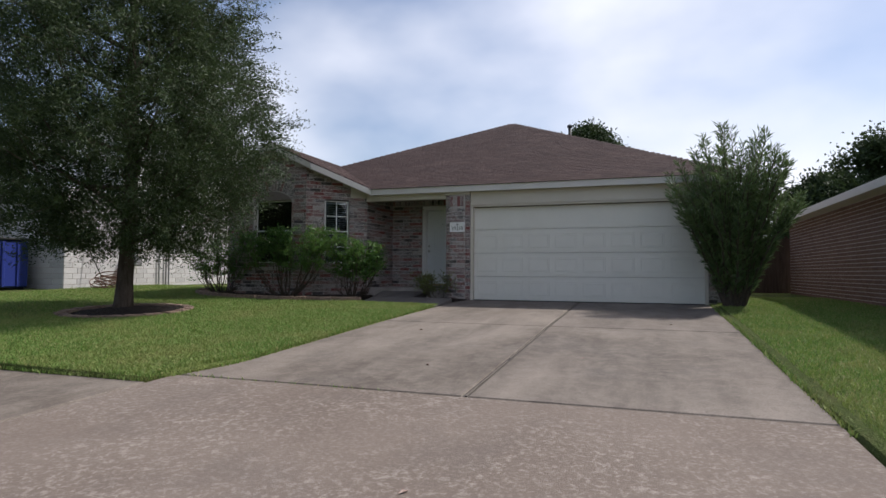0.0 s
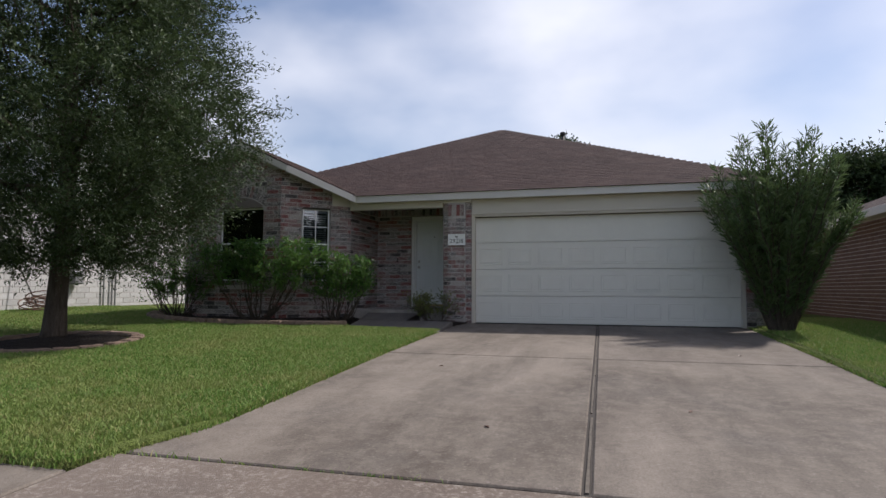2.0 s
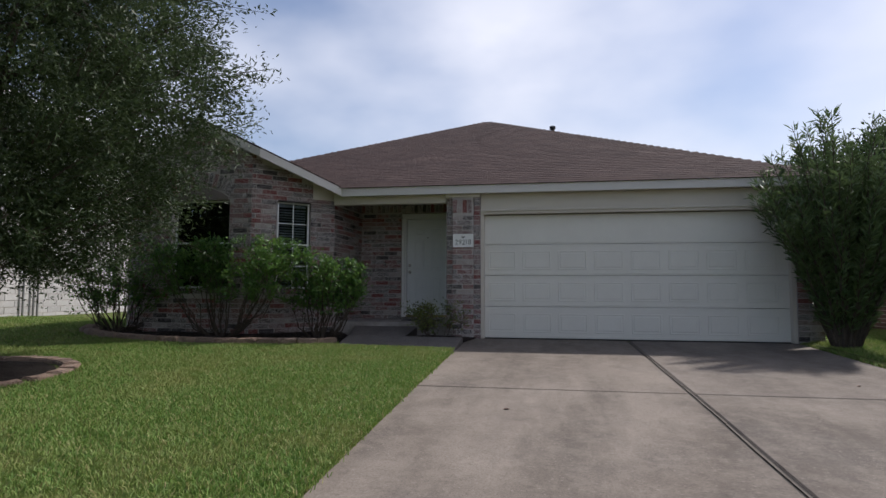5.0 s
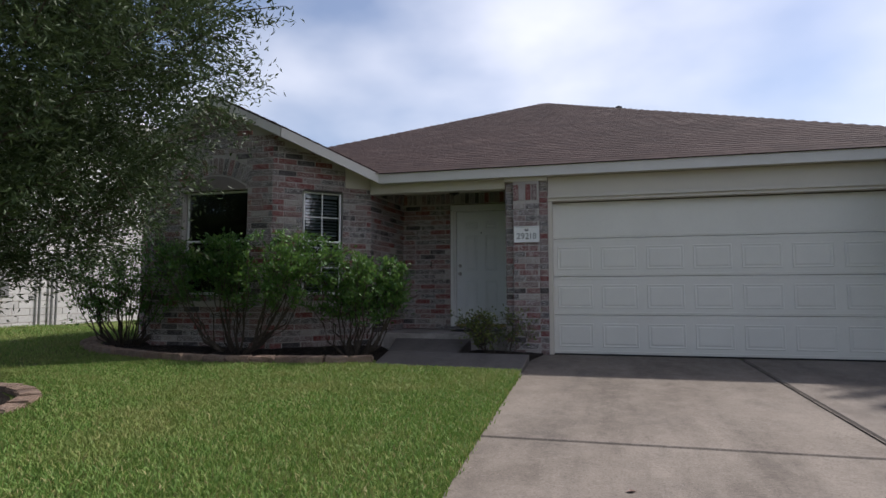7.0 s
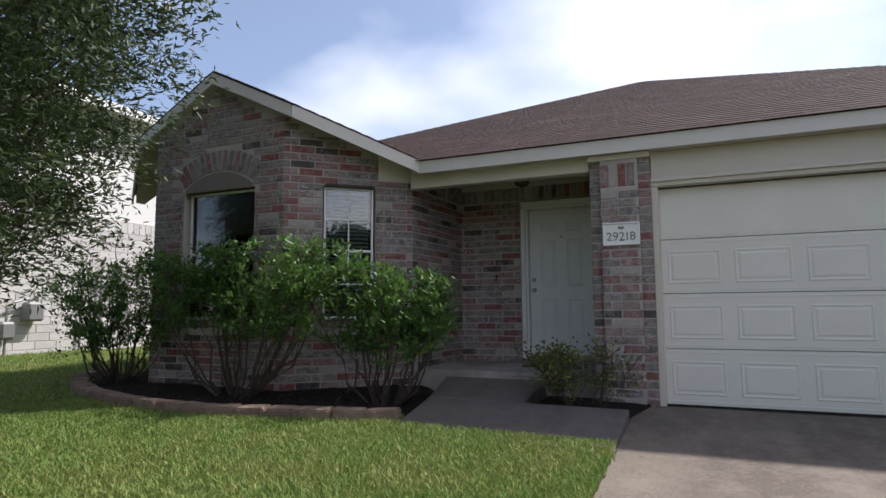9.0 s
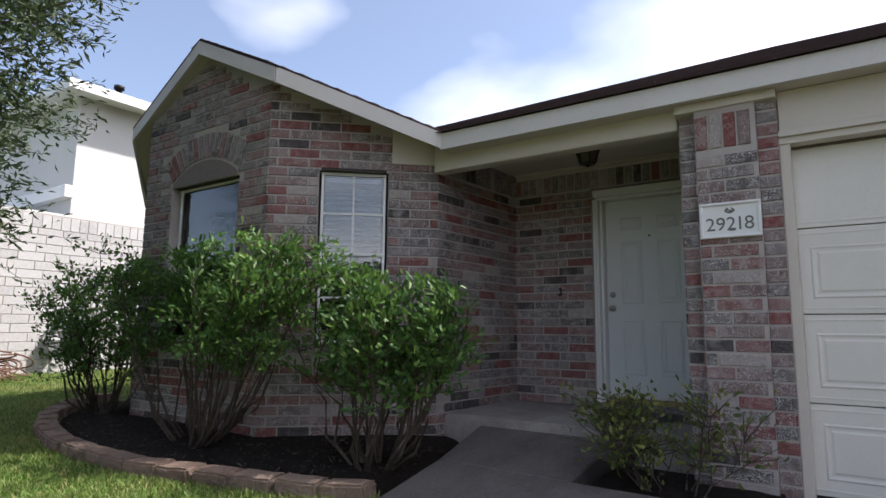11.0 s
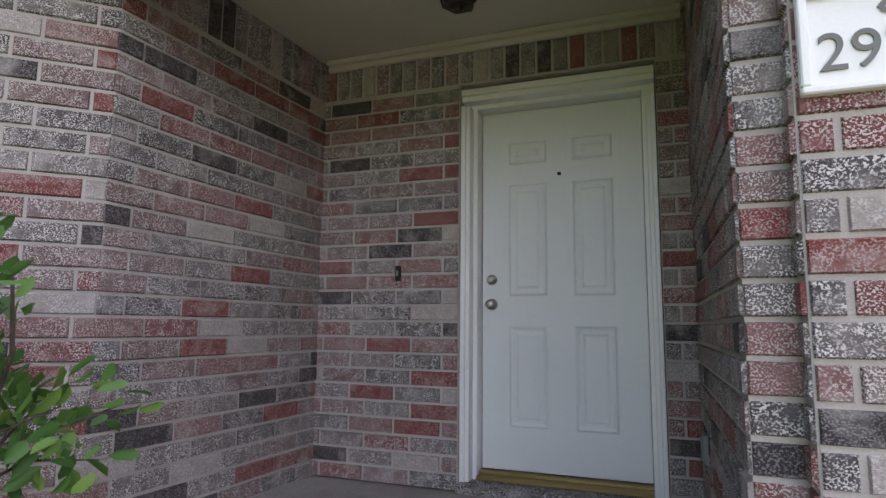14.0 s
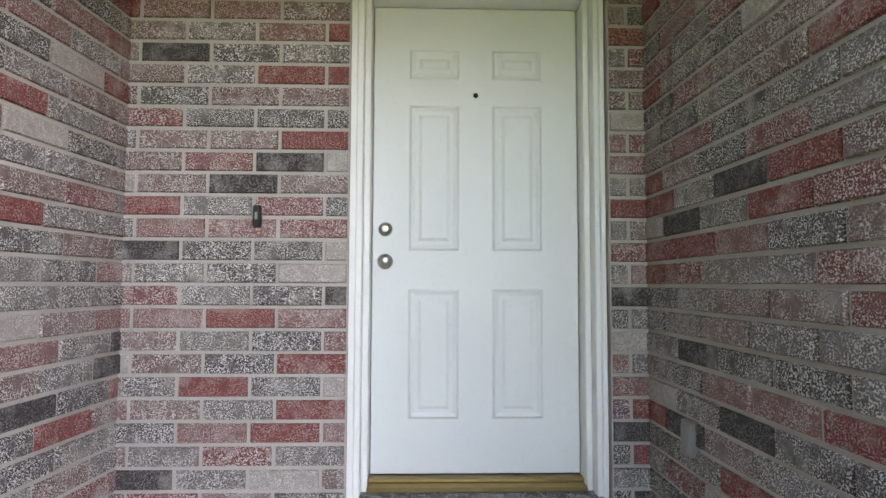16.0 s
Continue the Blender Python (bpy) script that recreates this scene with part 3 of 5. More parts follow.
brick_wall("wall_porch_right", (-4.28, 13.42), (-4.265, 11.925), 0.6437, 3.345, (), "tumbled brick return wall beside the front door", soldiers=3.1)
brick_wall("wall_column_edge", (-4.265, 11.925), (-4.155, 11.925), 0.6437, 3.14, (), "narrow brick strip at the porch corner", shift=-0.03)
brick_wall("wall_column_side", (-4.152, 11.965), (-4.152, 11.853), 0.6437, 3.14, (), "narrow brick side of the column", thick=0.04, shift=-0.03)
brick_wall("wall_column", (-4.148, 11.85), (-3.78, 11.85), 0.6437, 3.14, (), "tumbled brick column beside the garage door", soldiers=2.86, shift=-0.1)
brick_wall("wall_column_strip", (-3.78, 11.9), (-3.66, 11.9), 0.6437, 3.14, (), "narrow brick strip beside the garage door", shift=-0.03)
brick_wall("wall_garage_right", (1.46, 11.9), (1.85, 11.9), 0.6, 3.14, (), "tumbled brick column behind the oleander")
shell = link_mesh("wall_house", boxes((1.73, 1.85, 12.03, 30, 0.4, 3.2), (-10.68, -10.56, 12.05, 30, 0.4, 3.2), (-10.56, 1.73, 29.9, 30, 0.4, 3.2), (-4.16, 1.73, 14.8, 14.9, 0.4, 3.2), (-4.1, -3.7, 11.98, 12.6, 0.4, 3.12)), MORTAR)
tagged(shell, "plain outer walls closing the house", "wall", kind="structure")
# arched panel and voussoirs over the bay window
bm = bmesh.new()
arc = [(1.03 + 0.86 * math.sin(a), 2.42 + 0.86 * math.cos(a)) for a in np.linspace(-0.655, 0.655, 13)]
lo = [bm.verts.new((u, 0.0, z)) for u, z in arc]
base = [bm.verts.new((u, 0.0, 3.062)) for u, z in arc]
for i in range(12):
    bm.faces.new((base[i], base[i + 1], lo[i + 1], lo[i]))
panel = link_mesh("trim", bm, mat_plain("brown_panel", (0.2, 0.165, 0.15), 0.8))
panel.matrix_basis = pose(-9.55, 11.009, 0)
tagged(panel, "dark arched panel above the bay window", "trim", kind="structure")

# ---- roof ----
PITCH, EAVE_Y, EAVE_Z, RIDGE_X, RUN = 0.4518, 11.745, 3.35, -4.16, 7.025
APEX = (RIDGE_X, EAVE_Y + RUN, EAVE_Z + PITCH * RUN)
x0, x1 = -10.45, 2.08
HIP_L, HIP_R = (RIDGE_X - x0) / RUN, (x1 - RIDGE_X) / RUN
bm = bmesh.new()
VALLEY_X, MEET = -6.27, 2.5
pts = [bm.verts.new(p) for p in ((VALLEY_X, EAVE_Y, EAVE_Z), (x1, EAVE_Y, EAVE_Z), (x1, 32, EAVE_Z), (x0, 32, EAVE_Z), APEX, (RIDGE_X, 32 - RUN, APEX[2]),
                                 (x0 + HIP_L * MEET, EAVE_Y + MEET, EAVE_Z + PITCH * MEET), (x0, EAVE_Y + MEET, EAVE_Z), (VALLEY_X, EAVE_Y + MEET, EAVE_Z))]
for q in ((0, 1, 4, 6), (1, 2, 5, 4), (2, 3, 5), (3, 7, 6, 4, 5), (0, 6, 8), (8, 6, 7), (3, 2, 1, 0, 8, 7)):
    bm.faces.new([pts[i] for i in q])
roof = tagged(link_mesh("roof", bm, SHINGLE), "low hipped roof of brown asphalt shingles", "roof", kind="structure")
bm = bmesh.new()
for s in (1, -1):
    xs = lambda d: GX + s * d
    kink, ky = (KINK, GY) if s > 0 else (1.31, GY + 0.09)
    ring = [(xs(0), GY - 0.028), (xs(kink + 0.01), ky - 0.028), (xs(2.37), 11.79), (xs(2.21), 11.95), (xs(2.21), 14.9), (xs(0), 14.9)]
    prism(bm, ring if s > 0 else ring[::-1], lambda x, y: rake(x) + 0.125, lambda x, y: rake(x) + 0.15)
gable = tagged(link_mesh("roof", bm, SHINGLE), "small gabled roof of brown shingles over the bay", "roof", kind="structure")
bm = bmesh.new()
for s in (1, -1):
    xs = lambda d: GX + s * d
    kink, ky = (KINK, GY) if s > 0 else (1.31, GY + 0.09)
    ring = [(xs(0), GY + 0.002), (xs(kink), ky + 0.002), (xs(2.34), 11.8), (xs(2.34), 11.95), (xs(0), 11.95)]
    prism(bm, ring if s > 0 else ring[::-1], lambda x, y: rake(x), lambda x, y: rake(x) + 0.12)
tagged(link_mesh("soffit", bm, CREAM), "cream painted sloping soffit under the gable roof", "soffit", kind="structure")


def fascia_board(p, q, z, label):
    d = Vector((q[0] - p[0], q[1] - p[1])).normalized()
    n = Vector((d.y, -d.x)) * 0.028
    bm = bmesh.new()
    prism(bm, [p, (p[0] + n.x, p[1] + n.y), (q[0] + n.x, q[1] + n.y), q], lambda x, y: z(x) - 0.012, lambda x, y: z(x) + 0.132)
    tagged(link_mesh("fascia", bm, FASCIA), label, "fascia", kind="structure")


fascia_board((GX, GY), (GX + KINK, GY), rake, "pale painted fascia board on the gable")
fascia_board((GX + KINK, GY), (-6.2, 11.775), rake, "pale painted fascia board on the angled gable edge")
fascia_board((GX - 1.31, GY + 0.09), (GX, GY), rake, "pale painted fascia board on the gable")
fascia_board((GX - 2.36, 11.775), (GX - 1.31, GY + 0.09), rake, "pale painted fascia board on the angled gable edge")
fascia_board((-6.2, 11.775), (2.08, 11.775), lambda x: 3.205, "long pale painted fascia board along the eave")
bm = boxes((-6.2, 2.08, 11.78, 11.94, 3.203, 3.217))
tagged(link_mesh("soffit", bm, CREAM), "cream painted soffit under the eave", "soffit", kind="structure")
tagged(link_mesh("beam", boxes((-6.4, -4.282, 11.94, 12.08, 3.06, 3.34), bevel=0.008), CREAM), "cream painted beam across the porch opening", "beam", kind="structure")
tagged(link_mesh("ceiling", boxes((-6.5, -4.15, 12.08, 13.6, 3.34, 3.37)), CREAM), "cream painted porch ceiling", "ceiling", kind="structure")
bm = bmesh.new()
tagged(link_mesh("trim", boxes((-6.3, -4.3, 13.36, 13.412, 3.31, 3.339), (-6.3, -4.3, 13.385, 13.412, 3.275, 3.309), bevel=0.004), CREAM), "cream cove trim at the porch ceiling", "trim", kind="structure")
bm = bmesh.new()
vs = [[bm.verts.new((u, y, z)) for u, z in ((1.1, 3.15), (1.575, 3.15), (1.575, rake(-7.56 + 0.739 * 1.575) + 0.02), (1.1, rake(-7.56 + 0.739 * 1.1) + 0.02))] for y in (-0.022, 0.0)]
bm.faces.new(vs[0])
for k in range(4):
    bm.faces.new((vs[0][k], vs[1][k], vs[1][(k + 1) % 4], vs[0][(k + 1) % 4]))
block = link_mesh("trim", bm, CREAM)
block.matrix_basis = pose(BAY[1][0], BAY[1][1], 0, 0, 0, math.degrees(math.atan2(1.03, 1.13)))
tagged(block, "cream painted frieze board at the bay corner", "trim", kind="structure")
tagged(link_mesh("header", boxes((-4.28, -3.655, 11.835, 12.0, 3.14, 3.2), (-3.655, 1.46, 11.93, 12.0, 2.92, 3.2), bevel=0.004), CREAM), "cream painted header board above the garage door", "header", kind="structure")


def relief(bm, x0, x1, z0, z1, y, proud=0.007, w=0.045):
    """A raised moulding round a raised field on a face that looks along -y."""
    steps = ((0, 0), (0.2 * w, -proud), (0.5 * w, -proud * 0.2), (0.75 * w, -proud * 0.2), (w, -proud))
    rings = []
    for inset, out in steps:
        rings.append([bm.verts.new(p) for p in ((x0 + inset, y + out, z0 + inset), (x1 - inset, y + out, z0 + inset), (x1 - inset, y + out, z1 - inset), (x0 + inset, y + out, z1 - inset))])
    for a, b in zip(rings, rings[1:]):
        for k in range(4):
            bm.faces.new((a[k], a[(k + 1) % 4], b[(k + 1) % 4], b[k]))
    bm.faces.new(rings[-1])


# ---- garage door ----
garage = empty("door_garage", -1.1, 12.05, 0.65)
tagged(garage, "closed white sectional garage door with raised panels", "garage door", kind="structure")
SECTION = 0.548
for k in range(4):
    z0 = 0.012 + k * SECTION
    section = part("section", boxes((-2.52, 2.52, 0.0, 0.045, z0, z0 + SECTION - 0.007), bevel=0.003), GARAGE, garage)
    for z in (z0 + 0.028, z0 + SECTION - 0.045) if k < 3 else (z0 + 0.028,):
        part("bead", boxes((-2.515, 2.515, -0.004, 0.004, z, z + 0.012), bevel=0.0015), GARAGE, section)
    for i in range(8 if k < 3 else 0):
        bm = bmesh.new()
        relief(bm, -2.44 + i * 0.6125, -2.44 + i * 0.6125 + 0.49, z0 + 0.095, z0 + SECTION - 0.12, -0.0005, 0.006, 0.05)
        part("panel", bm, GARAGE, section)
part("seal", boxes((-2.52, 2.52, 0.005, 0.05, -0.01, 0.014)), BLACK, garage, "black rubber bottom seal")
for x0, x1 in ((-2.56, -2.5), (2.5, 2.56)):
    part("jamb", boxes((x0, x1, -0.12, 0.0, 0.0, 2.24), bevel=0.004), CREAM, garage, "cream painted jamb")
# added dark strip: its colour draws the shadow gap between head trim and door
part("seal", boxes((-2.5, 2.5, -0.03, -0.004, 2.176, 2.19), bevel=0.003), STRIP, garage, "dark strip painting the shadow gap under the head trim")
part("head_trim", boxes((-2.56, 2.56, -0.135, -0.002, 2.19, 2.235), (-2.56, 2.56, -0.16, -0.002, 2.235, 2.275), bevel=0.003), CREAM, garage, "cream painted head trim")

# ---- front door ----
DX0, DX1, DZ0, DZ1 = -5.385, -4.505, 0.985, 2.977
door = empty("door_front", DX0, 13.62, DZ0)
tagged(door, "closed white six-panel entry door in a white frame", "door", kind="structure")
W, H = DX1 - DX0, DZ1 - DZ0
leaf = part("leaf", boxes((0, W, 0, 0.045, 0, H), bevel=0.003), DOORW, door)
for z0, z1 in ((0.841, 0.906), (0.467, 0.783), (0.113, 0.386)):
    for x0, x1 in ((0.175, 0.42), (0.58, 0.825)):
        bm = bmesh.new()
        relief(bm, x0 * W, x1 * W, z0 * H, z1 * H, -0.0005, 0.008, 0.055)
        part("panel", bm, DOORW, leaf)
for name, z, r in (("deadbolt", 0.513 * H, 0.03), ("door_knob", 0.444 * H, 0.033)):
    bm = bmesh.new()
    spin = Matrix.Translation((0.055, 0, z)) @ Matrix.Rotation(radians(90), 4, "X")
    lathe(bm, [(r, 0), (r, 0.006), (r * 0.85, 0.012), (0.011, 0.013), (0.011, 0.03)] + ([(0.02, 0.034), (0.026, 0.046), (0.024, 0.058), (0.014, 0.064), (0.002, 0.065)] if name == "door_knob" else [(0.019, 0.016), (0.019, 0.026), (0.012, 0.028), (0.003, 0.0285)]), spin, 20)
    part(name, bm, NICKEL, leaf, "worn nickel lock hardware", True)
bm = bmesh.new()
lathe(bm, [(0.011, 0), (0.011, 0.004), (0.007, 0.005), (0.006, 0.002)], Matrix.Translation((0.5 * W, 0, 0.806 * H)) @ Matrix.Rotation(radians(90), 4, "X"), 14)
part("peephole", bm, BRONZE, leaf, "small dark peephole", True)
bm = bmesh.new()
for x0, x1, y0 in ((-0.078, -0.05, -0.172), (-0.05, -0.028, -0.16), (-0.028, -0.004, -0.09), (W + 0.004, W + 0.028, -0.09), (W + 0.028, W + 0.05, -0.16), (W + 0.05, W + 0.07, -0.172)):
    box(bm, x0, x1, y0, 0.05, -0.075, H + 0.004, bevel=0.003)
for z0, z1, y0 in ((0.004, 0.03, -0.09), (0.03, 0.062, -0.16), (0.062, 0.098, -0.174)):
    box(bm, -0.078, W + 0.07, y0, 0.05, H + z0, H + z1, bevel=0.003)
part("door_frame", bm, WHITE, door, "white painted moulded door frame")
part("threshold", boxes((-0.004, W + 0.004, -0.11, 0.04, -0.04, -0.02), (-0.004, W + 0.004, -0.05, 0.04, -0.02, -0.004), bevel=0.003), BRASS, door, "brass threshold strip")
part("stop", boxes((-0.078, W + 0.078, -0.235, 0.05, -0.085, -0.041), bevel=0.004), BRICK, door, "brick sill")
tagged(link_mesh("wall_hall", boxes((-6.2, -4.2, 13.68, 13.75, 0.6, 3.3)), DARK), "dark backing behind the front door", "wall", kind="structure")

# ---- windows ----


def window(name, p, angle, width, z0, z1, cols, label, lit=True, bars=0.044):
    w = empty(name, p[0], p[1], z0, angle)
    tagged(w, label, "window", kind="structure")
    h, mid = z1 - z0, 0.515 * (z1 - z0)
    frame_bm = boxes((0, 0.024, 0.03, 0.085, 0, h), (width - 0.024, width, 0.03, 0.085, 0, h), (0.024, width - 0.024, 0.03, 0.085, h - 0.024, h), (0.024, width - 0.024, 0.03, 0.085, 0, 0.035), bevel=0.004)
    part("window_frame", frame_bm, WHITE, w, "white metal window frame")
    part("meeting_rail", boxes((0.024, width - 0.024, 0.022, 0.07, mid - 0.015, mid + 0.015), bevel=0.004), WHITE, w)
    for lo, hi in ((0.035, mid - 0.015), (mid + 0.015, h - 0.024)):
        part("pane", boxes((0.024, width - 0.024, 0.055, 0.059, lo, hi)), GLASS, w, "clear reflecting glass")
        for k in range(1, cols):
            x = width * k / cols
            part("muntin", boxes((x - 0.008, x + 0.008, bars, bars + 0.008, lo, hi)), WHITE, w)
        zc = (lo + hi) / 2
        part("muntin", boxes((0.024, width - 0.024, bars + 0.0005, bars + 0.0075, zc - 0.008, zc + 0.008)), WHITE, w)
    blind = part("blind", boxes((0.04, width - 0.04, 0.092, 0.112, h - 0.08, h - 0.037), bevel=0.003), BLIND, w, "white horizontal blind")
    z = 0.06
    while z < h - 0.09:
        part("slat", boxes((0.042, width - 0.042, 0.09, 0.113, z, z + 0.003)) if not lit else tilted(0.042, width - 0.042, 0.1, z), BLIND, blind)
        z += 0.047
    sill = part("window_sill", boxes((-0.02, width + 0.02, -0.012, 0.1, -0.095, -0.012)), MORTAR, w, "rowlock brick sill")
    n = round((width + 0.04) / 0.088)
    for k in range(n):
        x = -0.02 + (width + 0.04) * k / n
        part("brick", boxes((x + 0.005, x + (width + 0.04) / n - 0.006, -0.032, 0.09, -0.09, -0.004), bevel=0.004), BRICK, sill)
    part("lintel", boxes((0.0, width, -0.03, 0.12, h + 0.001, h + 0.024)), BRONZE, w, "dark steel lintel")
    return w


def tilted(x0, x1, y, z):
    bm = bmesh.new()
    box(bm, x0, x1, -0.022, 0.022, -0.0012, 0.0012, Matrix.Translation((0, y + 0.012, z)) @ Matrix.Rotation(radians(40), 4, "X"))
    return bm


angle = math.degrees(math.atan2(1.03, 1.13))
d = (0.739, 0.674)
window("window_bay_side", (BAY[1][0] + 0.464 * d[0], BAY[1][1] + 0.464 * d[1]), angle, 0.586, 1.505, 3.055, 2, "white double-hung window with closed blinds in a brick wall")
window("window_bay_front", (-9.05, 11.07), 0, 1.06, 1.505, 3.055, 4, "wide white window with blinds under a brick arch", bars=0.063)
# closed near-black box behind the slats; its colour stands for the unlit room
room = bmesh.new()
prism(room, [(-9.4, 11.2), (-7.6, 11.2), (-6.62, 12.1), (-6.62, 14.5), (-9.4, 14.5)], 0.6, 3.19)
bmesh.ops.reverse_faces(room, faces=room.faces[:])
tagged(link_mesh("wall_room", room, DARK), "near-black box standing in for the unlit room behind the blinds", "wall", kind="structure")

# ---- small fixtures of the house ----
sign = empty("house_number_plaque", -3.96, 11.845, 2.365)
tagged(sign, "white house number plaque with grey numerals on the brick column", "plaque")
bm = boxes((-0.182, 0.182, -0.014, 0.0, -0.117, 0.117), bevel=0.003)
part("plate", bm, WHITE, sign)
part("rim", boxes((-0.182, 0.182, -0.03, -0.012, 0.1, 0.117), (-0.182, 0.182, -0.03, -0.012, -0.117, -0.1), (-0.182, -0.162, -0.03, -0.012, -0.1, 0.1), (0.162, 0.182, -0.03, -0.012, -0.1, 0.1), bevel=0.004), WHITE, sign)
for k, digit in enumerate("29218"):
    text = bpy.data.curves.new("numeral", "FONT")
    text.body, text.size, text.align_x, text.align_y, text.extrude = digit, 0.122, "CENTER", "CENTER", 0.002
    holder = new("numeral_curve", text)
    bpy.context.view_layer.update()
    letter = bpy.data.meshes.new_from_object(holder)
    bpy.data.objects.remove(holder)
    letter.materials.append(LETTER)
    numeral = new("numeral", letter)
    numeral.parent = sign
    numeral.matrix_basis = pose((-0.118, -0.056, 0.006, 0.058, 0.112)[k], -0.017, -0.03, 90, 0, 0)
part("serif", boxes((0.032 - 0.045, 0.032 - 0.003, -0.019, -0.016, -0.073, -0.067)), LETTER, sign)
bm = bmesh.new()
for k, (x, z, r) in enumerate(((0, 0.062, 20), (-0.02, 0.068, 130), (0.02, 0.068, 50), (-0.012, 0.052, 200), (0.012, 0.052, -20))):
    box(bm, -0.014, 0.014, -0.003, 0.0, -0.006, 0.006, Matrix.Translation((x, -0.015, z)) @ Matrix.Rotation(radians(r), 4, "Y"), bevel=0.0025)
part("ornament", bm, LETTER, sign, "small dark leaf ornament")

lamp = empty("porch_lantern", -5.23, 12.72, 3.335)
tagged(lamp, "dark bronze porch ceiling lantern with glass panes", "ceiling lamp")
bm = bmesh.new()
lathe(bm, [(0.075, 0), (0.075, -0.012), (0.05, -0.025), (0.03, -0.03)], Matrix(), 16)
part("canopy", bm, BRONZE, lamp, "", True)
bm = bmesh.new()
lathe(bm, [(0.115, -0.03), (0.125, -0.05), (0.118, -0.055)], Matrix(), 6)
part("cage", bm, BRONZE, lamp)
bm = bmesh.new()
lathe(bm, [(0.07, -0.19), (0.076, -0.18), (0.02, -0.2), (0.01, -0.215)], Matrix(), 6)
part("finial", bm, BRONZE, lamp)
for k in range(6):
    a = k * math.pi / 3
    bm = bmesh.new()
    tube(bm, [(0.115 * math.cos(a), 0.115 * math.sin(a), -0.05), (0.072 * math.cos(a), 0.072 * math.sin(a), -0.185)], 0.006, 5)
    part("bar", bm, BRONZE, lamp)
bm = bmesh.new()
lathe(bm, [(0.105, -0.056), (0.066, -0.18)], Matrix(), 6)
part("glass_shade", bm, mat_plain("smoked_glass", (0.12, 0.11, 0.09), 0.15), lamp, "smoked glass shade")

bell = empty("doorbell", -5.81, 13.41, 2.035)
tagged(bell, "small black doorbell button on the brick", "doorbell")
part("housing", boxes((-0.014, 0.014, -0.022, 0.004, -0.042, 0.042), bevel=0.004), BLACK, bell)
part("button", boxes((-0.006, 0.006, -0.027, -0.02, -0.015, 0.015), bevel=0.003), NICKEL, bell, "pale push button")
outlet = empty("wall_outlet", -4.276, 13.05, 1.275)
tagged(outlet, "grey weatherproof outlet cover on the brick", "outlet")
part("cover", boxes((-0.03, 0.006, -0.035, 0.035, -0.058, 0.058), bevel=0.006), PIPE, outlet)
part("flap", boxes((-0.036, -0.028, -0.024, 0.024, -0.045, 0.045), bevel=0.003), PIPE, outlet)
mat_ob = empty("doormat", -4.93, 13.02, 0.9)
tagged(mat_ob, "dark doormat on the porch floor", "doormat")
part("pile", boxes((-0.38, 0.38, -0.22, 0.22, 0.0, 0.014), bevel=0.006), BLACK, mat_ob)

pipe = empty("roof_vent", -2.25, 19.4, 5.47)
tagged(pipe, "black roof vent pipe with a cap", "vent pipe")
bm = bmesh.new()
lathe(bm, [(0.055, -0.15), (0.055, 0.95)], Matrix(), 12)
part("stack", bm, BLACK, pipe, "", True)
bm = bmesh.new()
lathe(bm, [(0.055, 0.91), (0.09, 0.925), (0.09, 1.0), (0.03, 1.03)], Matrix(), 12)
part("cap", bm, BLACK, pipe)

# ---- planting bed ----
KERB = [(-5.9, 10.38), (-6.35, 10.22), (-6.95, 10.08), (-7.5, 9.97), (-8.1, 9.95), (-8.7, 10.0), (-9.4, 10.18), (-10.05, 10.48), (-10.6, 10.9), (-10.9, 11.45)]


def along(path, step):
    out, left = [], 0.0
    for a, b in zip(path, path[1:]):
        a, b = Vector(a), Vector(b)
        length = (b - a).length
        while left < length:
            out.append((a + (b - a) * left / length, math.atan2(b.y - a.y, b.x - a.x)))
            left += step
        left -= length
    return out


def mound(name, ring, z_edge, rise, label):
    """A low heap over an outline, with a rough surface."""
    cx, cy = sum(p[0] for p in ring) / len(ring), sum(p[1] for p in ring) / len(ring)
    verts, faces, n, rings = [], [], len(ring), 14
    for k in range(rings):
        f = 1 - k / rings
        for x, y in ring:
            px, py = cx + (x - cx) * f, cy + (y - cy) * f
            verts.append((px, py, z_edge(px, py) - (0.1 if k == 0 else 0) + rise * (1 - f * f) + (0.02 * noise.noise((px * 9, py * 9, 3)) if k else 0)))
    verts.append((cx, cy, z_edge(cx, cy) + rise))
    for k in range(rings - 1):
        for i in range(n):
            j = (i + 1) % n
            faces.append((k * n + i, k * n + j, (k + 1) * n + j, (k + 1) * n + i))
    faces += [((rings - 1) * n + i, (rings - 1) * n + (i + 1) % n, rings * n) for i in range(n)]
    ob = from_arrays(name, verts, faces, MULCH)
    ob.data.shade_smooth()
    return tagged(ob, label, "mulch", kind="structure")


def dense(path, step=0.12):
    return [tuple(p) for p, a in along(path, step)]


bed_ring = dense(KERB) + dense([(-10.9, 11.45), (-10.64, 12.0), (-9.52, 11.0), (-7.58, 11.0), (-6.42, 12.05), (-6.08, 12.16), (-5.76, 10.38)])
mound("mulch_bed", bed_ring[::-1], lambda x, y: lawn(x, y) + 0.0, 0.045, "black mulch bed along the house wall")
bush_ring = dense([(-4.84, 11.24), (-3.89, 11.22), (-3.7, 11.95), (-4.25, 11.86), (-4.25, 12.15), (-4.84, 12.15), (-4.84, 11.24)])
mound("mulch_bed", bush_ring, lambda x, y: 0.665, 0.03, "black mulch bed beside the brick column")


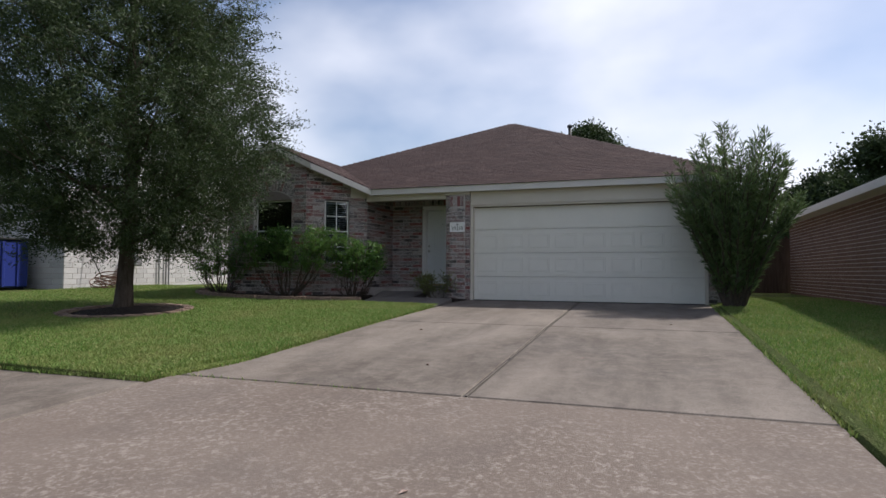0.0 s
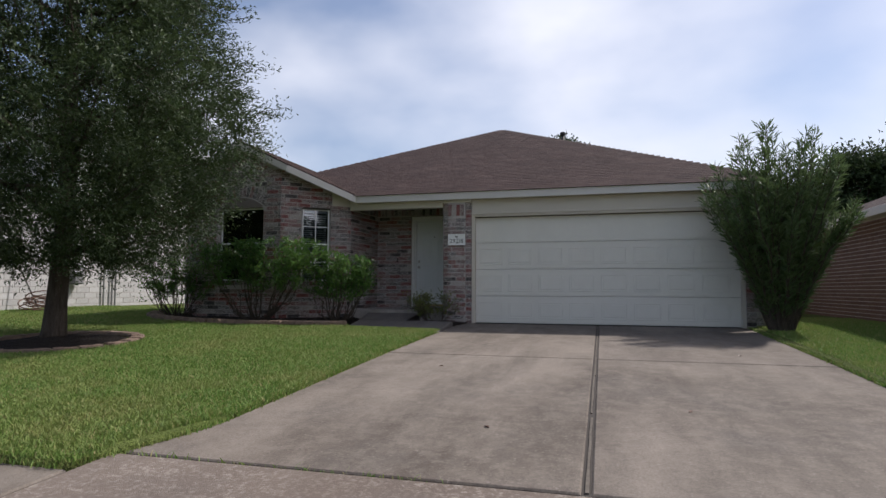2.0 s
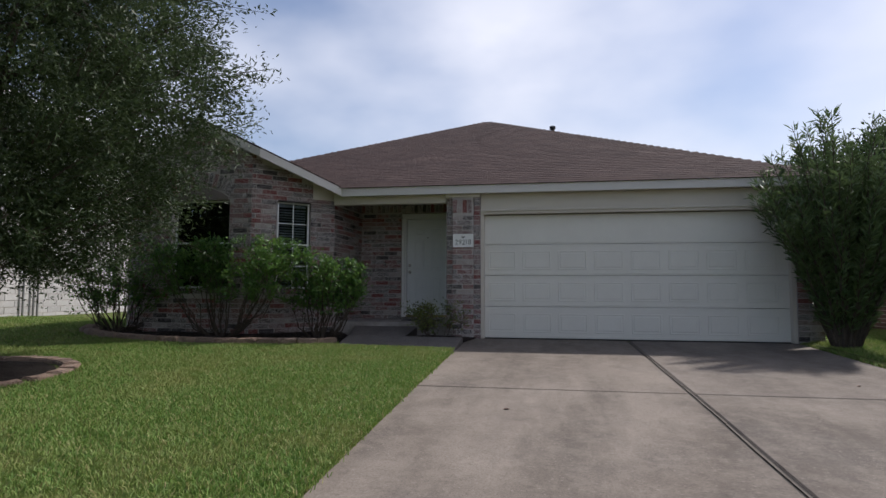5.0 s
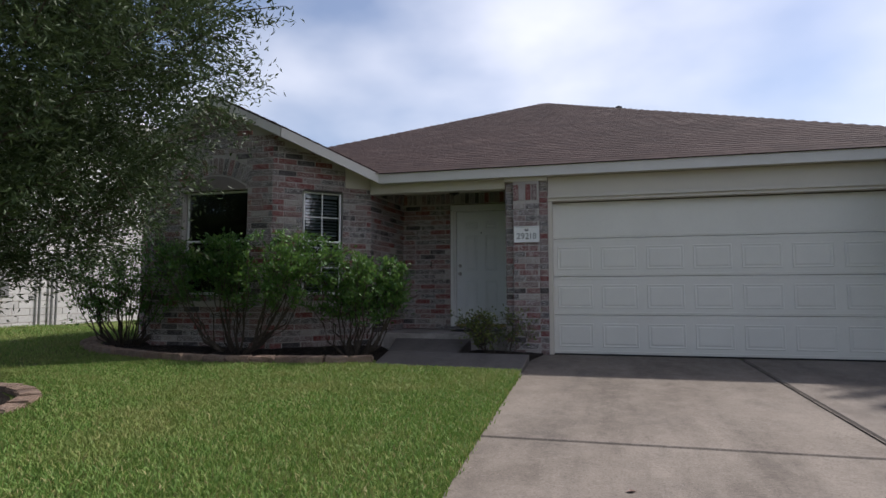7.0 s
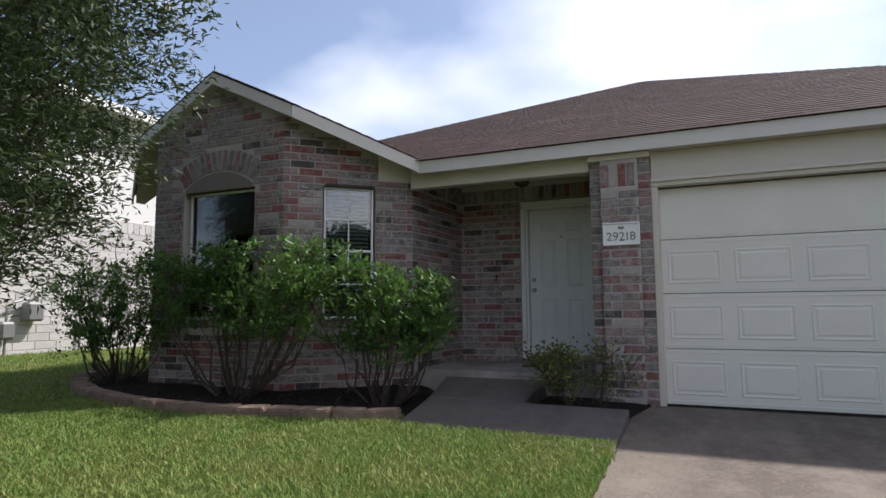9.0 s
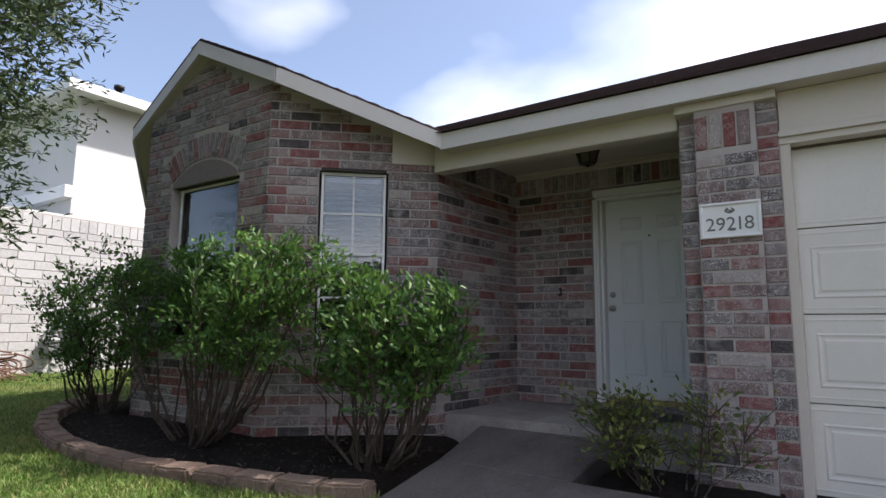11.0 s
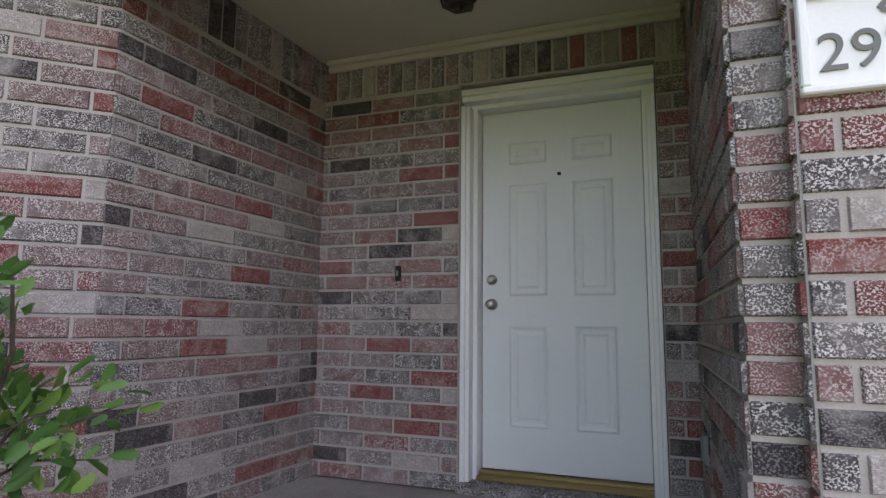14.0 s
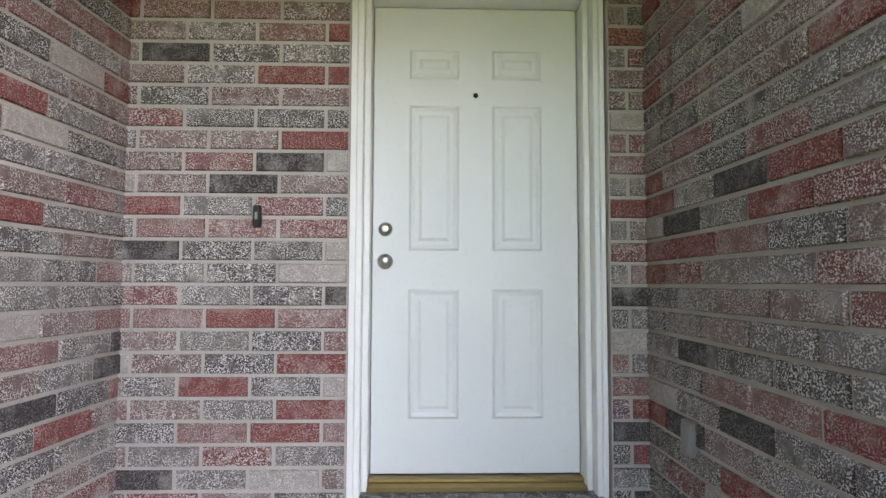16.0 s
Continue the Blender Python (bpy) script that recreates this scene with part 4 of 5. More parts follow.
def edging_block(w, depth, h, seed):
    """A split-faced edging block with a chipped outline."""
    r = random.Random(seed)
    bm = bmesh.new()
    box(bm, -w / 2, w / 2, -depth / 2, depth / 2, 0, h)
    bmesh.ops.bevel(bm, geom=bm.edges[:], offset=0.014, segments=2, affect="EDGES")
    bmesh.ops.subdivide_edges(bm, edges=[e for e in bm.edges if e.calc_length() > 0.06], cuts=2, use_grid_fill=True)
    for v in bm.verts:
        v.co += 0.011 * Vector(noise.noise_vector(v.co * 14 + Vector((seed, 0, 0))))
    return bm


block_kinds = []
for k in range(4):
    me = bpy.data.meshes.new("block")
    bm = edging_block((0.3, 0.285, 0.31, 0.29)[k], 0.19, 0.125, k + 1)
    bm.to_mesh(me)
    bm.free()
    me.materials.append(EDGER)
    block_kinds.append(me)


def edging(path, label, step=0.305, sunk=0.03):
    k = 0
    for p, a in along(path, step):
        ob = new("edging_block", block_kinds[k % 4])
        ob.matrix_basis = pose(p.x, p.y, lawn(p.x, p.y) - sunk, random.uniform(-3, 3), random.uniform(-2, 2), math.degrees(a) + random.uniform(-4, 4))
        tagged(ob, label, "edging block", "edging blocks")
        k += 1


edging([Vector((*p, 0)).to_2d() for p in KERB], "reddish brown split concrete edging block by the mulch bed")
RING_C, RING_R = (-8.75, 6.97), 1.03
circle = [Vector((RING_C[0] + RING_R * math.cos(a), RING_C[1] + RING_R * math.sin(a))) for a in np.linspace(0, 2 * math.pi, 40)]
mound("mulch_bed", [(p.x * 0.93 + RING_C[0] * 0.07, p.y * 0.93 + RING_C[1] * 0.07) for p in circle[:-1]], lambda x, y: lawn(x, y), 0.07, "black mulch ring round the tree trunk")
edging(circle[:-1], "half-sunk red brown edging block round the tree", sunk=0.075)


# ---- plants ----
rng = np.random.default_rng(7)


def leaf_cloud(name, centres, ways, length, width, material, parent, fold=0.35, oval=False):
    """Folded leaves at the given places, pointing along the given ways."""
    n = len(centres)
    ways = ways / np.linalg.norm(ways, axis=1, keepdims=True)
    side = np.cross(ways, rng.normal(size=(n, 3)))
    side /= np.linalg.norm(side, axis=1, keepdims=True)
    up = np.cross(side, ways)
    ln = (length * rng.uniform(0.65, 1.25, n))[:, None]
    wd = (width * rng.uniform(0.7, 1.2, n))[:, None] / 2
    a = centres
    tip = centres + ways * ln - up * ln * 0.12
    mid = centres + ways * ln * 0.48
    l = mid + side * wd + up * wd * fold
    r = mid - side * wd + up * wd * fold
    if oval:
        far = centres + ways * ln * 0.78 - up * ln * 0.05
        rib = centres + ways * ln * 0.55 - up * ln * 0.01
        near = centres + ways * ln * 0.3
        rows = [a, near + side * wd * 0.72 + up * wd * fold, far + side * wd * 0.86 + up * wd * fold, tip, far - side * wd * 0.86 + up * wd * fold, near - side * wd * 0.72 + up * wd * fold, rib]
        corners = np.array([0, 1, 6, 1, 2, 6, 2, 3, 6, 3, 4, 6, 4, 5, 6, 5, 0, 6])
    else:
        rows = [a, l, tip, r]
        corners = np.array([0, 1, 2, 0, 2, 3])
    k, f = len(rows), len(corners) // 3
    verts = np.stack(rows, 1).reshape(-1, 3)
    me = bpy.data.meshes.new(name)
    me.vertices.add(k * n)
    me.vertices.foreach_set("co", verts.astype(np.float32).ravel())
    base = k * np.arange(n)[:, None]
    tris = (base + corners).reshape(-1)
    me.loops.add(3 * f * n)
    me.loops.foreach_set("vertex_index", tris.astype(np.int32))
    me.polygons.add(f * n)
    me.polygons.foreach_set("loop_start", np.arange(0, 3 * f * n, 3, dtype=np.int32))
    me.polygons.foreach_set("loop_total", np.full(f * n, 3, dtype=np.int32))
    me.update(calc_edges=True)
    me.materials.append(material)
    ob = new(name, me)
    ob.parent = parent
    return ob


def bent(p, q, sag=0.0, n=6, wobble=0.0):
    p, q = np.array(p, float), np.array(q, float)
    out = []
    for t in np.linspace(0, 1, n):
        c = p + (q - p) * t + np.array((0, 0, sag * 4 * t * (1 - t)))
        if wobble and 0 < t < 1:
            c = c + rng.normal(size=3) * wobble
        out.append(tuple(c))
    return out


def sprays(tips, roots, leaves, spread, droop):
    """Leaf places and ways along short twigs that run from root to tip."""
    n = len(tips)
    t = rng.uniform(0.05, 1.0, (n, leaves, 1)) ** 0.6
    d = (tips - roots)[:, None, :]
    c = roots[:, None, :] + d * t + rng.normal(size=(n, leaves, 3)) * spread * (0.4 + t)
    c[..., 2] -= droop * t[..., 0] ** 2
    w = d / (np.linalg.norm(d, axis=2, keepdims=True) + 1e-6) + rng.normal(size=(n, leaves, 3)) * 0.8
    return c.reshape(-1, 3), w.reshape(-1, 3)


# the oak on the lawn
OAK = np.array((-9.05, 7.15, lawn(-9.05, 7.15) + 0.04))
oak = empty("oak_tree", *OAK)
tagged(oak, "dense dark green evergreen oak on the front lawn", "tree")
bm = bmesh.new()
tube(bm, [(0, 0, -0.1), (0.01, 0, 0.08), (0.03, 0, 0.5), (0.07, 0.0, 1.1), (0.1, 0.02, 1.8), (0.12, 0, 3.0), (0.1, 0, 4.8), (0.05, 0, 6.8), (0, 0, 8.3)], [0.22, 0.17, 0.142, 0.13, 0.125, 0.11, 0.09, 0.05, 0.02], 12)
part("trunk", bm, BARK, oak, "grey brown trunk", True)


def oak_radius(z):
    return float(np.interp(z, [1.0, 1.4, 2.1, 3.2, 4.4, 5.6, 7.0, 8.3, 9.0], [1.0, 2.1, 2.8, 3.2, 3.0, 2.55, 1.9, 0.9, 0.1]))


tips, roots = [], []
while len(tips) < 2600:
    z = rng.uniform(1.1, 8.9)
    r = oak_radius(z)
    if rng.uniform() > (r / 3.2):
        continue
    a = rng.uniform(0, 2 * math.pi)
    r *= 1.0 - 0.17 * max(0.0, math.sin(a)) ** 0.7
    lump = 0.86 + 0.26 * noise.noise((2.2 * math.cos(a), 2.2 * math.sin(a), z * 0.9))
    f = math.sqrt(rng.uniform(0.12, 1.0)) * lump
    tip = np.array((r * f * math.cos(a), r * f * math.sin(a), z))
    out = np.array((math.cos(a), math.sin(a), rng.uniform(-0.3, 0.5))) + rng.normal(size=3) * 0.35
    tips.append(tip + out * rng.uniform(0.15, 0.5))
    roots.append(tip - out * 0.12)
tips, roots = np.array(tips), np.array(roots)
c, w = sprays(tips, roots, 112, 0.085, 0.09)
# long outer shoots that stand out of the crown
long_tips, long_roots = [], []
while len(long_tips) < 420:
    z = rng.uniform(1.2, 8.4)
    r, a = oak_radius(z) * rng.uniform(0.8, 0.97), rng.uniform(0, 2 * math.pi)
    r *= 1.0 - 0.17 * max(0.0, math.sin(a)) ** 0.7
    start = np.array((r * math.cos(a), r * math.sin(a), z))
    way = np.array((math.cos(a), math.sin(a), rng.uniform(-0.25, 0.45))) + rng.normal(size=3) * 0.3
    long_roots.append(start - way * 0.2)
    long_tips.append(start + way * rng.uniform(0.3, 0.62))
long_tips, long_roots = np.array(long_tips), np.array(long_roots)
c2, w2 = sprays(long_tips, long_roots, 46, 0.028, 0.08)
# the shaded inner foliage
core_tips = tips[:650] * np.array((0.62, 0.62, 0.97))
c3, w3 = sprays(core_tips, core_tips * np.array((0.85, 0.85, 0.98)), 60, 0.14, 0.05)
leaf_cloud("crown", np.concatenate([c, c2, c3]), np.concatenate([w, w2, w3]), 0.07, 0.021, OAK_LEAF, oak)
for k in range(26):
    bm = bmesh.new()
    z = 1.25 + 0.24 * k
    a = k * 2.4
    r = oak_radius(z + 0.6) * 0.75
    tube(bm, bent((0.1, 0, z), (r * math.cos(a), r * math.sin(a), z + rng.uniform(0.1, 1.0)), -0.05, 6, 0.05), [0.06, 0.05, 0.04, 0.03, 0.018, 0.008], 6)
    part("limb", bm, BARK, oak, "", True)
bm = bmesh.new()
for k in rng.choice(2600, 500, replace=False):
    tube(bm, [tuple(roots[k] * 0.93 - np.array((0, 0, 0.05))), tuple((roots[k] + tips[k]) / 2), tuple(tips[k] - np.array((0, 0, 0.07)))], [0.009, 0.006, 0.003], 4)
for p, q in zip(long_roots, long_tips):
    tube(bm, [tuple(p), tuple((p + q) / 2 - np.array((0, 0, 0.02))), tuple(q - np.array((0, 0, 0.08)))], [0.006, 0.004, 0.002], 4)
tagged(part("twig_growth", bm, BARK, oak), kind="stuff")

# the oleander beside the garage
ole = empty("oleander_bush", 1.85, 11.25, 0.62)
tagged(ole, "tall upright oleander with long narrow leaves beside the garage", "bush")
cs, ws = [], []
for k in range(120):
    bm = bmesh.new()
    a = rng.uniform(0, 2 * math.pi)
    f = math.sqrt(rng.uniform(0, 1))
    reach = 1.22 * f
    top = (3.75 - 1.15 * f ** 2) * rng.uniform(0.62, 1.03)
    foot = np.array((0.2 * f * math.cos(a), 0.16 * f * math.sin(a), 0))
    head = np.array((reach * math.cos(a), 0.75 * reach * math.sin(a), top))
    path = bent(foot, head, 0.0, 7, 0.03)
    path = [(x * (0.55 + 0.45 * t) + foot[0] * 0.3 * (1 - t), y * (0.55 + 0.45 * t), z) for (x, y, z), t in zip(path, np.linspace(0, 1, 7))]
    tube(bm, path, [0.022, 0.02, 0.017, 0.014, 0.011, 0.008, 0.004], 5)
    part("stem", bm, TWIG, ole)
    p = np.array(path)
    m = 170
    t = 0.14 + 0.86 * rng.uniform(0, 1, m) ** 0.75
    i = np.minimum((t * 6).astype(int), 5)
    g = (t * 6 - i)[:, None]
    cpos = p[i] * (1 - g) + p[i + 1] * g
    d = p[i + 1] - p[i]
    d /= np.linalg.norm(d, axis=1, keepdims=True)
    out = rng.normal(size=(m, 3))
    out[:, 2] *= 0.4
    out /= np.linalg.norm(out, axis=1, keepdims=True)
    cs.append(cpos + out * 0.02)
    ws.append(d * rng.uniform(0.35, 1.1, (m, 1)) + out * 0.8)
leaf_cloud("foliage", np.concatenate(cs), np.concatenate(ws), 0.15, 0.024, OLEANDER_LEAF, ole)


def shrub(name, x, y, z, rx, ry, low, high, stems, leaves, length, width, material, label, flat=True, thick=1.0, fall=0.0, reach=9.0):
    """A woody shrub with bare stems below and leafy shoots above."""
    ob = empty(name, x, y, z)
    tagged(ob, label, "shrub")
    tips, roots = [], []
    for k in range(stems):
        bm = bmesh.new()
        a = rng.uniform(0, 2 * math.pi)
        f = math.sqrt(rng.uniform(0.05, 1))
        end = np.array((rx * f * math.cos(a), ry * f * math.sin(a), (high if flat else high * (1 - 0.35 * f * f)) * rng.uniform(0.72, 0.94)))
        end[0] = min(end[0], reach - 0.1)
        end[2] -= fall * max(0.0, end[0])
        foot = np.array((0.12 * math.cos(a), 0.1 * math.sin(a), -0.03))
        path = [tuple(foot + (end - foot) * np.array((s ** 0.6, s ** 0.6, s)) + (rng.normal(size=3) * 0.03 if 0 < s < 1 else 0)) for s in np.linspace(0, 1, 7)]
        tube(bm, path, [thick * r for r in (0.013, 0.012, 0.01, 0.008, 0.007, 0.005, 0.003)], 5)
        for j in range(15):
            i = rng.integers(1, 7)
            root = np.array(path[i])
            tip = root + np.array((rng.normal() * 0.17, rng.normal() * 0.15, rng.uniform(-0.02, 0.24)))
            tip[2] = min(tip[2], high * (0.97 + 0.025 * rng.normal()) - fall * max(0.0, tip[0]))
            if root[2] < low * rng.uniform(0.7, 1.2) or tip[0] > reach:
                continue
            tube(bm, [tuple(root), tuple((root + tip) / 2 + rng.normal(size=3) * 0.015), tuple(tip)], [0.005, 0.004, 0.002], 4)
            tips.append(tip)
            roots.append(root)
        part("stem", bm, TWIG, ob)
    tips, roots = np.array(tips), np.array(roots)
    c, w = sprays(tips, roots, max(4, leaves // len(tips)), 0.035, 0.0)
    leaf_cloud("foliage", c, w + np.array((0, 0, 0.5)), length, width, material, ob, oval=True)
    return ob


shrub("hedge_shrub", -10.0, 10.98, lawn(-10, 11), 1.25, 0.6, 0.45, 1.9, 34, 7800, 0.05, 0.027, SHRUB_LEAF, "loose leggy green shrub with bare lower stems", False)
shrub("hedge_shrub", -7.82, 10.62, lawn(-8.0, 10.7), 1.3, 0.4, 0.72, 1.66, 36, 7800, 0.06, 0.028, SHRUB_LEAF, "trimmed bright green shrub in front of the bay window")
shrub("hedge_shrub", -6.22, 10.95, lawn(-6.4, 11.0), 0.98, 0.36, 0.55, 1.42, 30, 5600, 0.064, 0.029, SHRUB_LEAF, "trimmed bright green shrub beside the porch walkway", fall=0.22, reach=0.78)
shrub("flowering_shrub", -4.33, 11.5, 0.68, 0.47, 0.22, 0.1, 0.6, 16, 1150, 0.045, 0.026, PALE_LEAF, "low sparse yellow green shrub before the brick column", False, 0.55)


def far_tree(x, y, z, height, radius, label, leaves=40000, size=0.27):
    ob = empty("background_tree", x, y, z)
    tagged(ob, label, "tree")
    bm = bmesh.new()
    tube(bm, [(0, 0, -0.2), (0.1, 0, height * 0.4), (0, 0, height * 0.85)], [0.3, 0.22, 0.05], 8)
    part("trunk", bm, BARK, ob, "", True)
    n = 130
    a = rng.uniform(0, 2 * math.pi, n)
    h = rng.uniform(0.3, 1.0, n)
    r = radius * np.sqrt(np.clip(1 - ((h - 0.6) / 0.42) ** 2, 0.03, 1)) * rng.uniform(0.35, 1.05, n)
    c = np.stack([r * np.cos(a), r * np.sin(a), h * height], 1)
    k = leaves // n
    p = (c[:, None, :] + rng.normal(size=(n, k, 3)) * radius * 0.13).reshape(-1, 3)
    leaf_cloud("crown", p, rng.normal(size=p.shape), size, size * 0.5, FAR_LEAF, ob)
    bm = bmesh.new()
    for i in range(0, n, 6):
        tube(bm, [(0, 0, c[i][2] * 0.6), tuple(c[i])], [0.08, 0.02], 5)
    part("limbs", bm, BARK, ob)


far_tree(-3.7, 46, 0.6, 11.8, 2.8, "rounded green tree rising behind the roof")
far_tree(10.6, 40, 0.6, 6.2, 2.6, "dark green tree behind the neighbouring roof")
far_tree(15.0, 42, 0.6, 9.0, 3.6, "tall dark green tree behind the neighbouring roof")
far_tree(20.0, 42, 0.6, 11.0, 4.2, "tall dark green tree behind the neighbouring roof")
far_tree(4.6, 60, 0.6, 10.6, 2.2, "distant green tree behind the roof")

for x, y, h, r in ((28, -7.4, 11.5, 3.1), (38, -3, 11.0, 4.4), (26, -13.5, 7.7, 3.6), (24, -20, 6.2, 4.0), (15, -26, 7.2, 4.2), (-30, -18, 6.4, 4.4), (-22, -26, 6.2, 4.4)):
    far_tree(x, y, 0.0, h, r, "dark green street tree mirrored in the windows", 9000, 0.5)


# ---- grass ----
def grass(name, spots, height, parent_label):
    n = len(spots)
    a = rng.uniform(0, 2 * math.pi, n)
    lean = rng.normal(size=(n, 2)) * 0.55
    h = height * rng.uniform(0.5, 1.25, n)
    wd = 0.0042 * rng.uniform(0.7, 1.3, n)
    side = np.stack([np.cos(a), np.sin(a), 0 * a], 1) * wd[:, None]
    tip = spots + np.stack([lean[:, 0] * h, lean[:, 1] * h, h], 1)
    mid = spots + np.stack([lean[:, 0] * h * 0.3, lean[:, 1] * h * 0.3, h * 0.6], 1)
    verts = np.stack([spots - side, spots + side, mid + side * 0.8, mid - side * 0.8, tip], 1).reshape(-1, 3)
    base = 5 * np.arange(n)[:, None]
    me = bpy.data.meshes.new(name)
    me.vertices.add(5 * n)
    me.vertices.foreach_set("co", verts.astype(np.float32).ravel())
    tris = (base + np.array([0, 1, 2, 0, 2, 3, 3, 2, 4])).reshape(-1)
    me.loops.add(9 * n)
    me.loops.foreach_set("vertex_index", tris.astype(np.int32))
    me.polygons.add(3 * n)
    me.polygons.foreach_set("loop_start", np.arange(0, 9 * n, 3, dtype=np.int32))
    me.polygons.foreach_set("loop_total", np.full(3 * n, 3, dtype=np.int32))
    me.update(calc_edges=True)
    me.materials.append(GRASS)
    return tagged(new(name, me), parent_label, "grass", kind="stuff")


def in_bed(x, y):
    if y > 12.0 and -10.7 < x < 2.2:
        return True
    if (x - RING_C[0]) ** 2 + (y - RING_C[1]) ** 2 < 0.97 ** 2:
        return True
    if -10.85 < x < -5.76:
        return y > np.interp(x, [p[0] for p in KERB[::-1]], [p[1] for p in KERB[::-1]]) + 0.06
    return False


def scatter(n, x0, x1, y0, y1):
    pts = []
    xs, ys = rng.uniform(x0, x1, n), rng.uniform(y0, y1, n)
    for x, y in zip(xs, ys):
        if not on_paving(x, y, -0.015) and not in_bed(x, y):
            pts.append((x, y, lawn(x, y) + 0.005))
    return np.array(pts)


grass("grass", np.concatenate([scatter(260000, -9.5, -3.8, 2.95, 10.8), scatter(70000, -15, -9.5, 3, 14)]), 0.036, "mown green lawn grass with straw coloured blades")
grass("grass", scatter(90000, 1.6, 4.45, 2.0, 15.8), 0.036, "mown green grass beside the driveway")
edge = []
for y in np.arange(3.0, 11.9, 0.004):
    if y < 10.2:
        edge.append((drive_border(y) - 0.015 + rng.normal() * 0.02, y, grade(y) + 0.0))
    edge.append((DRIVE_R + 0.015 + rng.normal() * 0.02, y, grade(y)))
for x in np.arange(-12.0, -4.2, 0.005):
    edge.append((x, 2.945 + rng.normal() * 0.02, grade(2.95) + 0.005))
for x in np.arange(-4.2, -1.9, 0.006):
    if rng.uniform() < 0.25:
        edge.append((x, 3.29 + rng.normal() * 0.008, grade(3.29) - 0.02))
grass("grass", np.array(edge), 0.045, "longer grass along the driveway edges and joint")

# bits lying about
chips_v, chips_f = [], []
for k in range(900):
    x, y = rng.uniform(-10.4, -5.9), rng.uniform(10.1, 11.6)
    if not in_bed(x, y) or (x > -7.4 and y > x + 18.4):
        continue
    m = pose(x, y, lawn(x, y) + 0.045, rng.uniform(-40, 40), rng.uniform(-40, 40), rng.uniform(0, 360))
    o, s = len(chips_v), rng.uniform(0.008, 0.022)
    chips_v += [tuple(m @ Vector(p)) for p in ((-s, -s / 3, 0), (s, -s / 3, 0), (s, s / 3, 0.002), (-s, s / 3, 0.002), (0, 0, 0.006))]
    chips_f += [(o, o + 1, o + 4), (o + 1, o + 2, o + 4), (o + 2, o + 3, o + 4), (o + 3, o, o + 4), (o + 3, o + 2, o + 1, o)]
tagged(from_arrays("mulch_chips", chips_v, chips_f, TWIG), "scattered brown wood chips on the mulch bed", "wood chips", kind="stuff")
for x, y, turn in ((-2.9, 6.78, 20), (-0.4, 5.2, 80), (-1.9, 4.4, 140), (0.6, 8.3, 30), (-0.9, 1.4, 60)):
    bm = bmesh.new()
    for s in (1, -1):
        v = [bm.verts.new(p) for p in ((-0.035, 0, 0.002), (0, s * 0.016, 0.012), (0.035, 0, 0.004), (0, 0, 0.0))]
        bm.faces.new((v[0], v[1], v[3]))
        bm.faces.new((v[1], v[2], v[3]))
    dry = link_mesh("dry_leaf", bm, HOSE)
    dry.matrix_basis = pose(x, y, grade(y) + 0.001, 0, 0, turn)
    tagged(dry, "curled dry brown leaf on the concrete", "leaf", "dry leaves on the driveway")

# ---- neighbouring brick house ----
NX, NEND = 4.55, 19.8


def long_wall(name, p0, p1, z0, z1, material, label, course, length, limit=0, soldiers=None):
    global COURSE, LENGTH
    keep = COURSE, LENGTH
    COURSE, LENGTH = course, length
    wall = brick_wall(name, p0, p1, z0, z1, (), label, material=material, limit=limit, soldiers=soldiers)
    COURSE, LENGTH = keep
    return wall


long_wall("wall_neighbour", (NX, NEND), (NX, 7.4), 0.5, 2.86, RED_BRICK, "red brown brick side wall of the neighbouring house", 0.0872, 0.276)
tagged(link_mesh("wall_neighbour_shell", boxes((NX + 0.12, 14, 7.4, 7.52, 0.3, 2.86), (NX + 0.12, 14, NEND - 0.12, NEND, 0.3, 2.86)), RED_BRICK), "plain end walls of the neighbouring brick house", "wall", kind="structure")
bm = bmesh.new()
prism(bm, [(NX - 0.4, 7.0), (14, 7.0), (14, NEND + 0.4), (NX - 0.4, NEND + 0.4)], lambda x, y: 2.9 + 0.4 * (x - NX + 0.4), lambda x, y: 2.98 + 0.4 * (x - NX + 0.4))
tagged(link_mesh("roof_neighbour", bm, SHINGLE), "brown shingle roof of the neighbouring house", "roof", kind="structure")
tagged(link_mesh("fascia", boxes((NX - 0.43, NX - 0.4, 7.0, NEND + 0.4, 2.83, 2.99), bevel=0.004), FASCIA), "pale fascia board of the neighbouring house", "fascia", kind="structure")
tagged(link_mesh("soffit", boxes((NX - 0.4, NX, 7.0, NEND + 0.4, 2.86, 2.875)), CREAM), "pale soffit of the neighbouring house", "soffit", kind="structure")
vent = empty("roof_vent", 6.2, 16.0, 2.98 + 0.4 * (6.2 - NX + 0.4))
tagged(vent, "grey roof vent pipe on the neighbouring roof", "vent pipe")
bm = bmesh.new()
lathe(bm, [(0.05, -0.1), (0.05, 0.32), (0.07, 0.33), (0.07, 0.38)], Matrix(), 10)
part("stack", bm, PIPE, vent)
fence = empty("fence", 2.2, 20.0, 0.66)
tagged(fence, "weathered brown wooden fence between the houses", "fence")
x = 0.0
while x < 2.36:
    part("slat", boxes((x, x + 0.088, 0, 0.018, 0.02, 1.78 + random.uniform(-0.02, 0.02)), bevel=0.003), WOOD, fence)
    x += 0.0895
for z in (0.35, 1.4):
    part("rail", boxes((0, 2.44, 0.02, 0.06, z, z + 0.09)), WOOD, fence)
for x in (0.0, 1.15, 2.25):
    part("post", boxes((x, x + 0.09, 0.06, 0.15, 0, 1.85)), WOOD, fence)

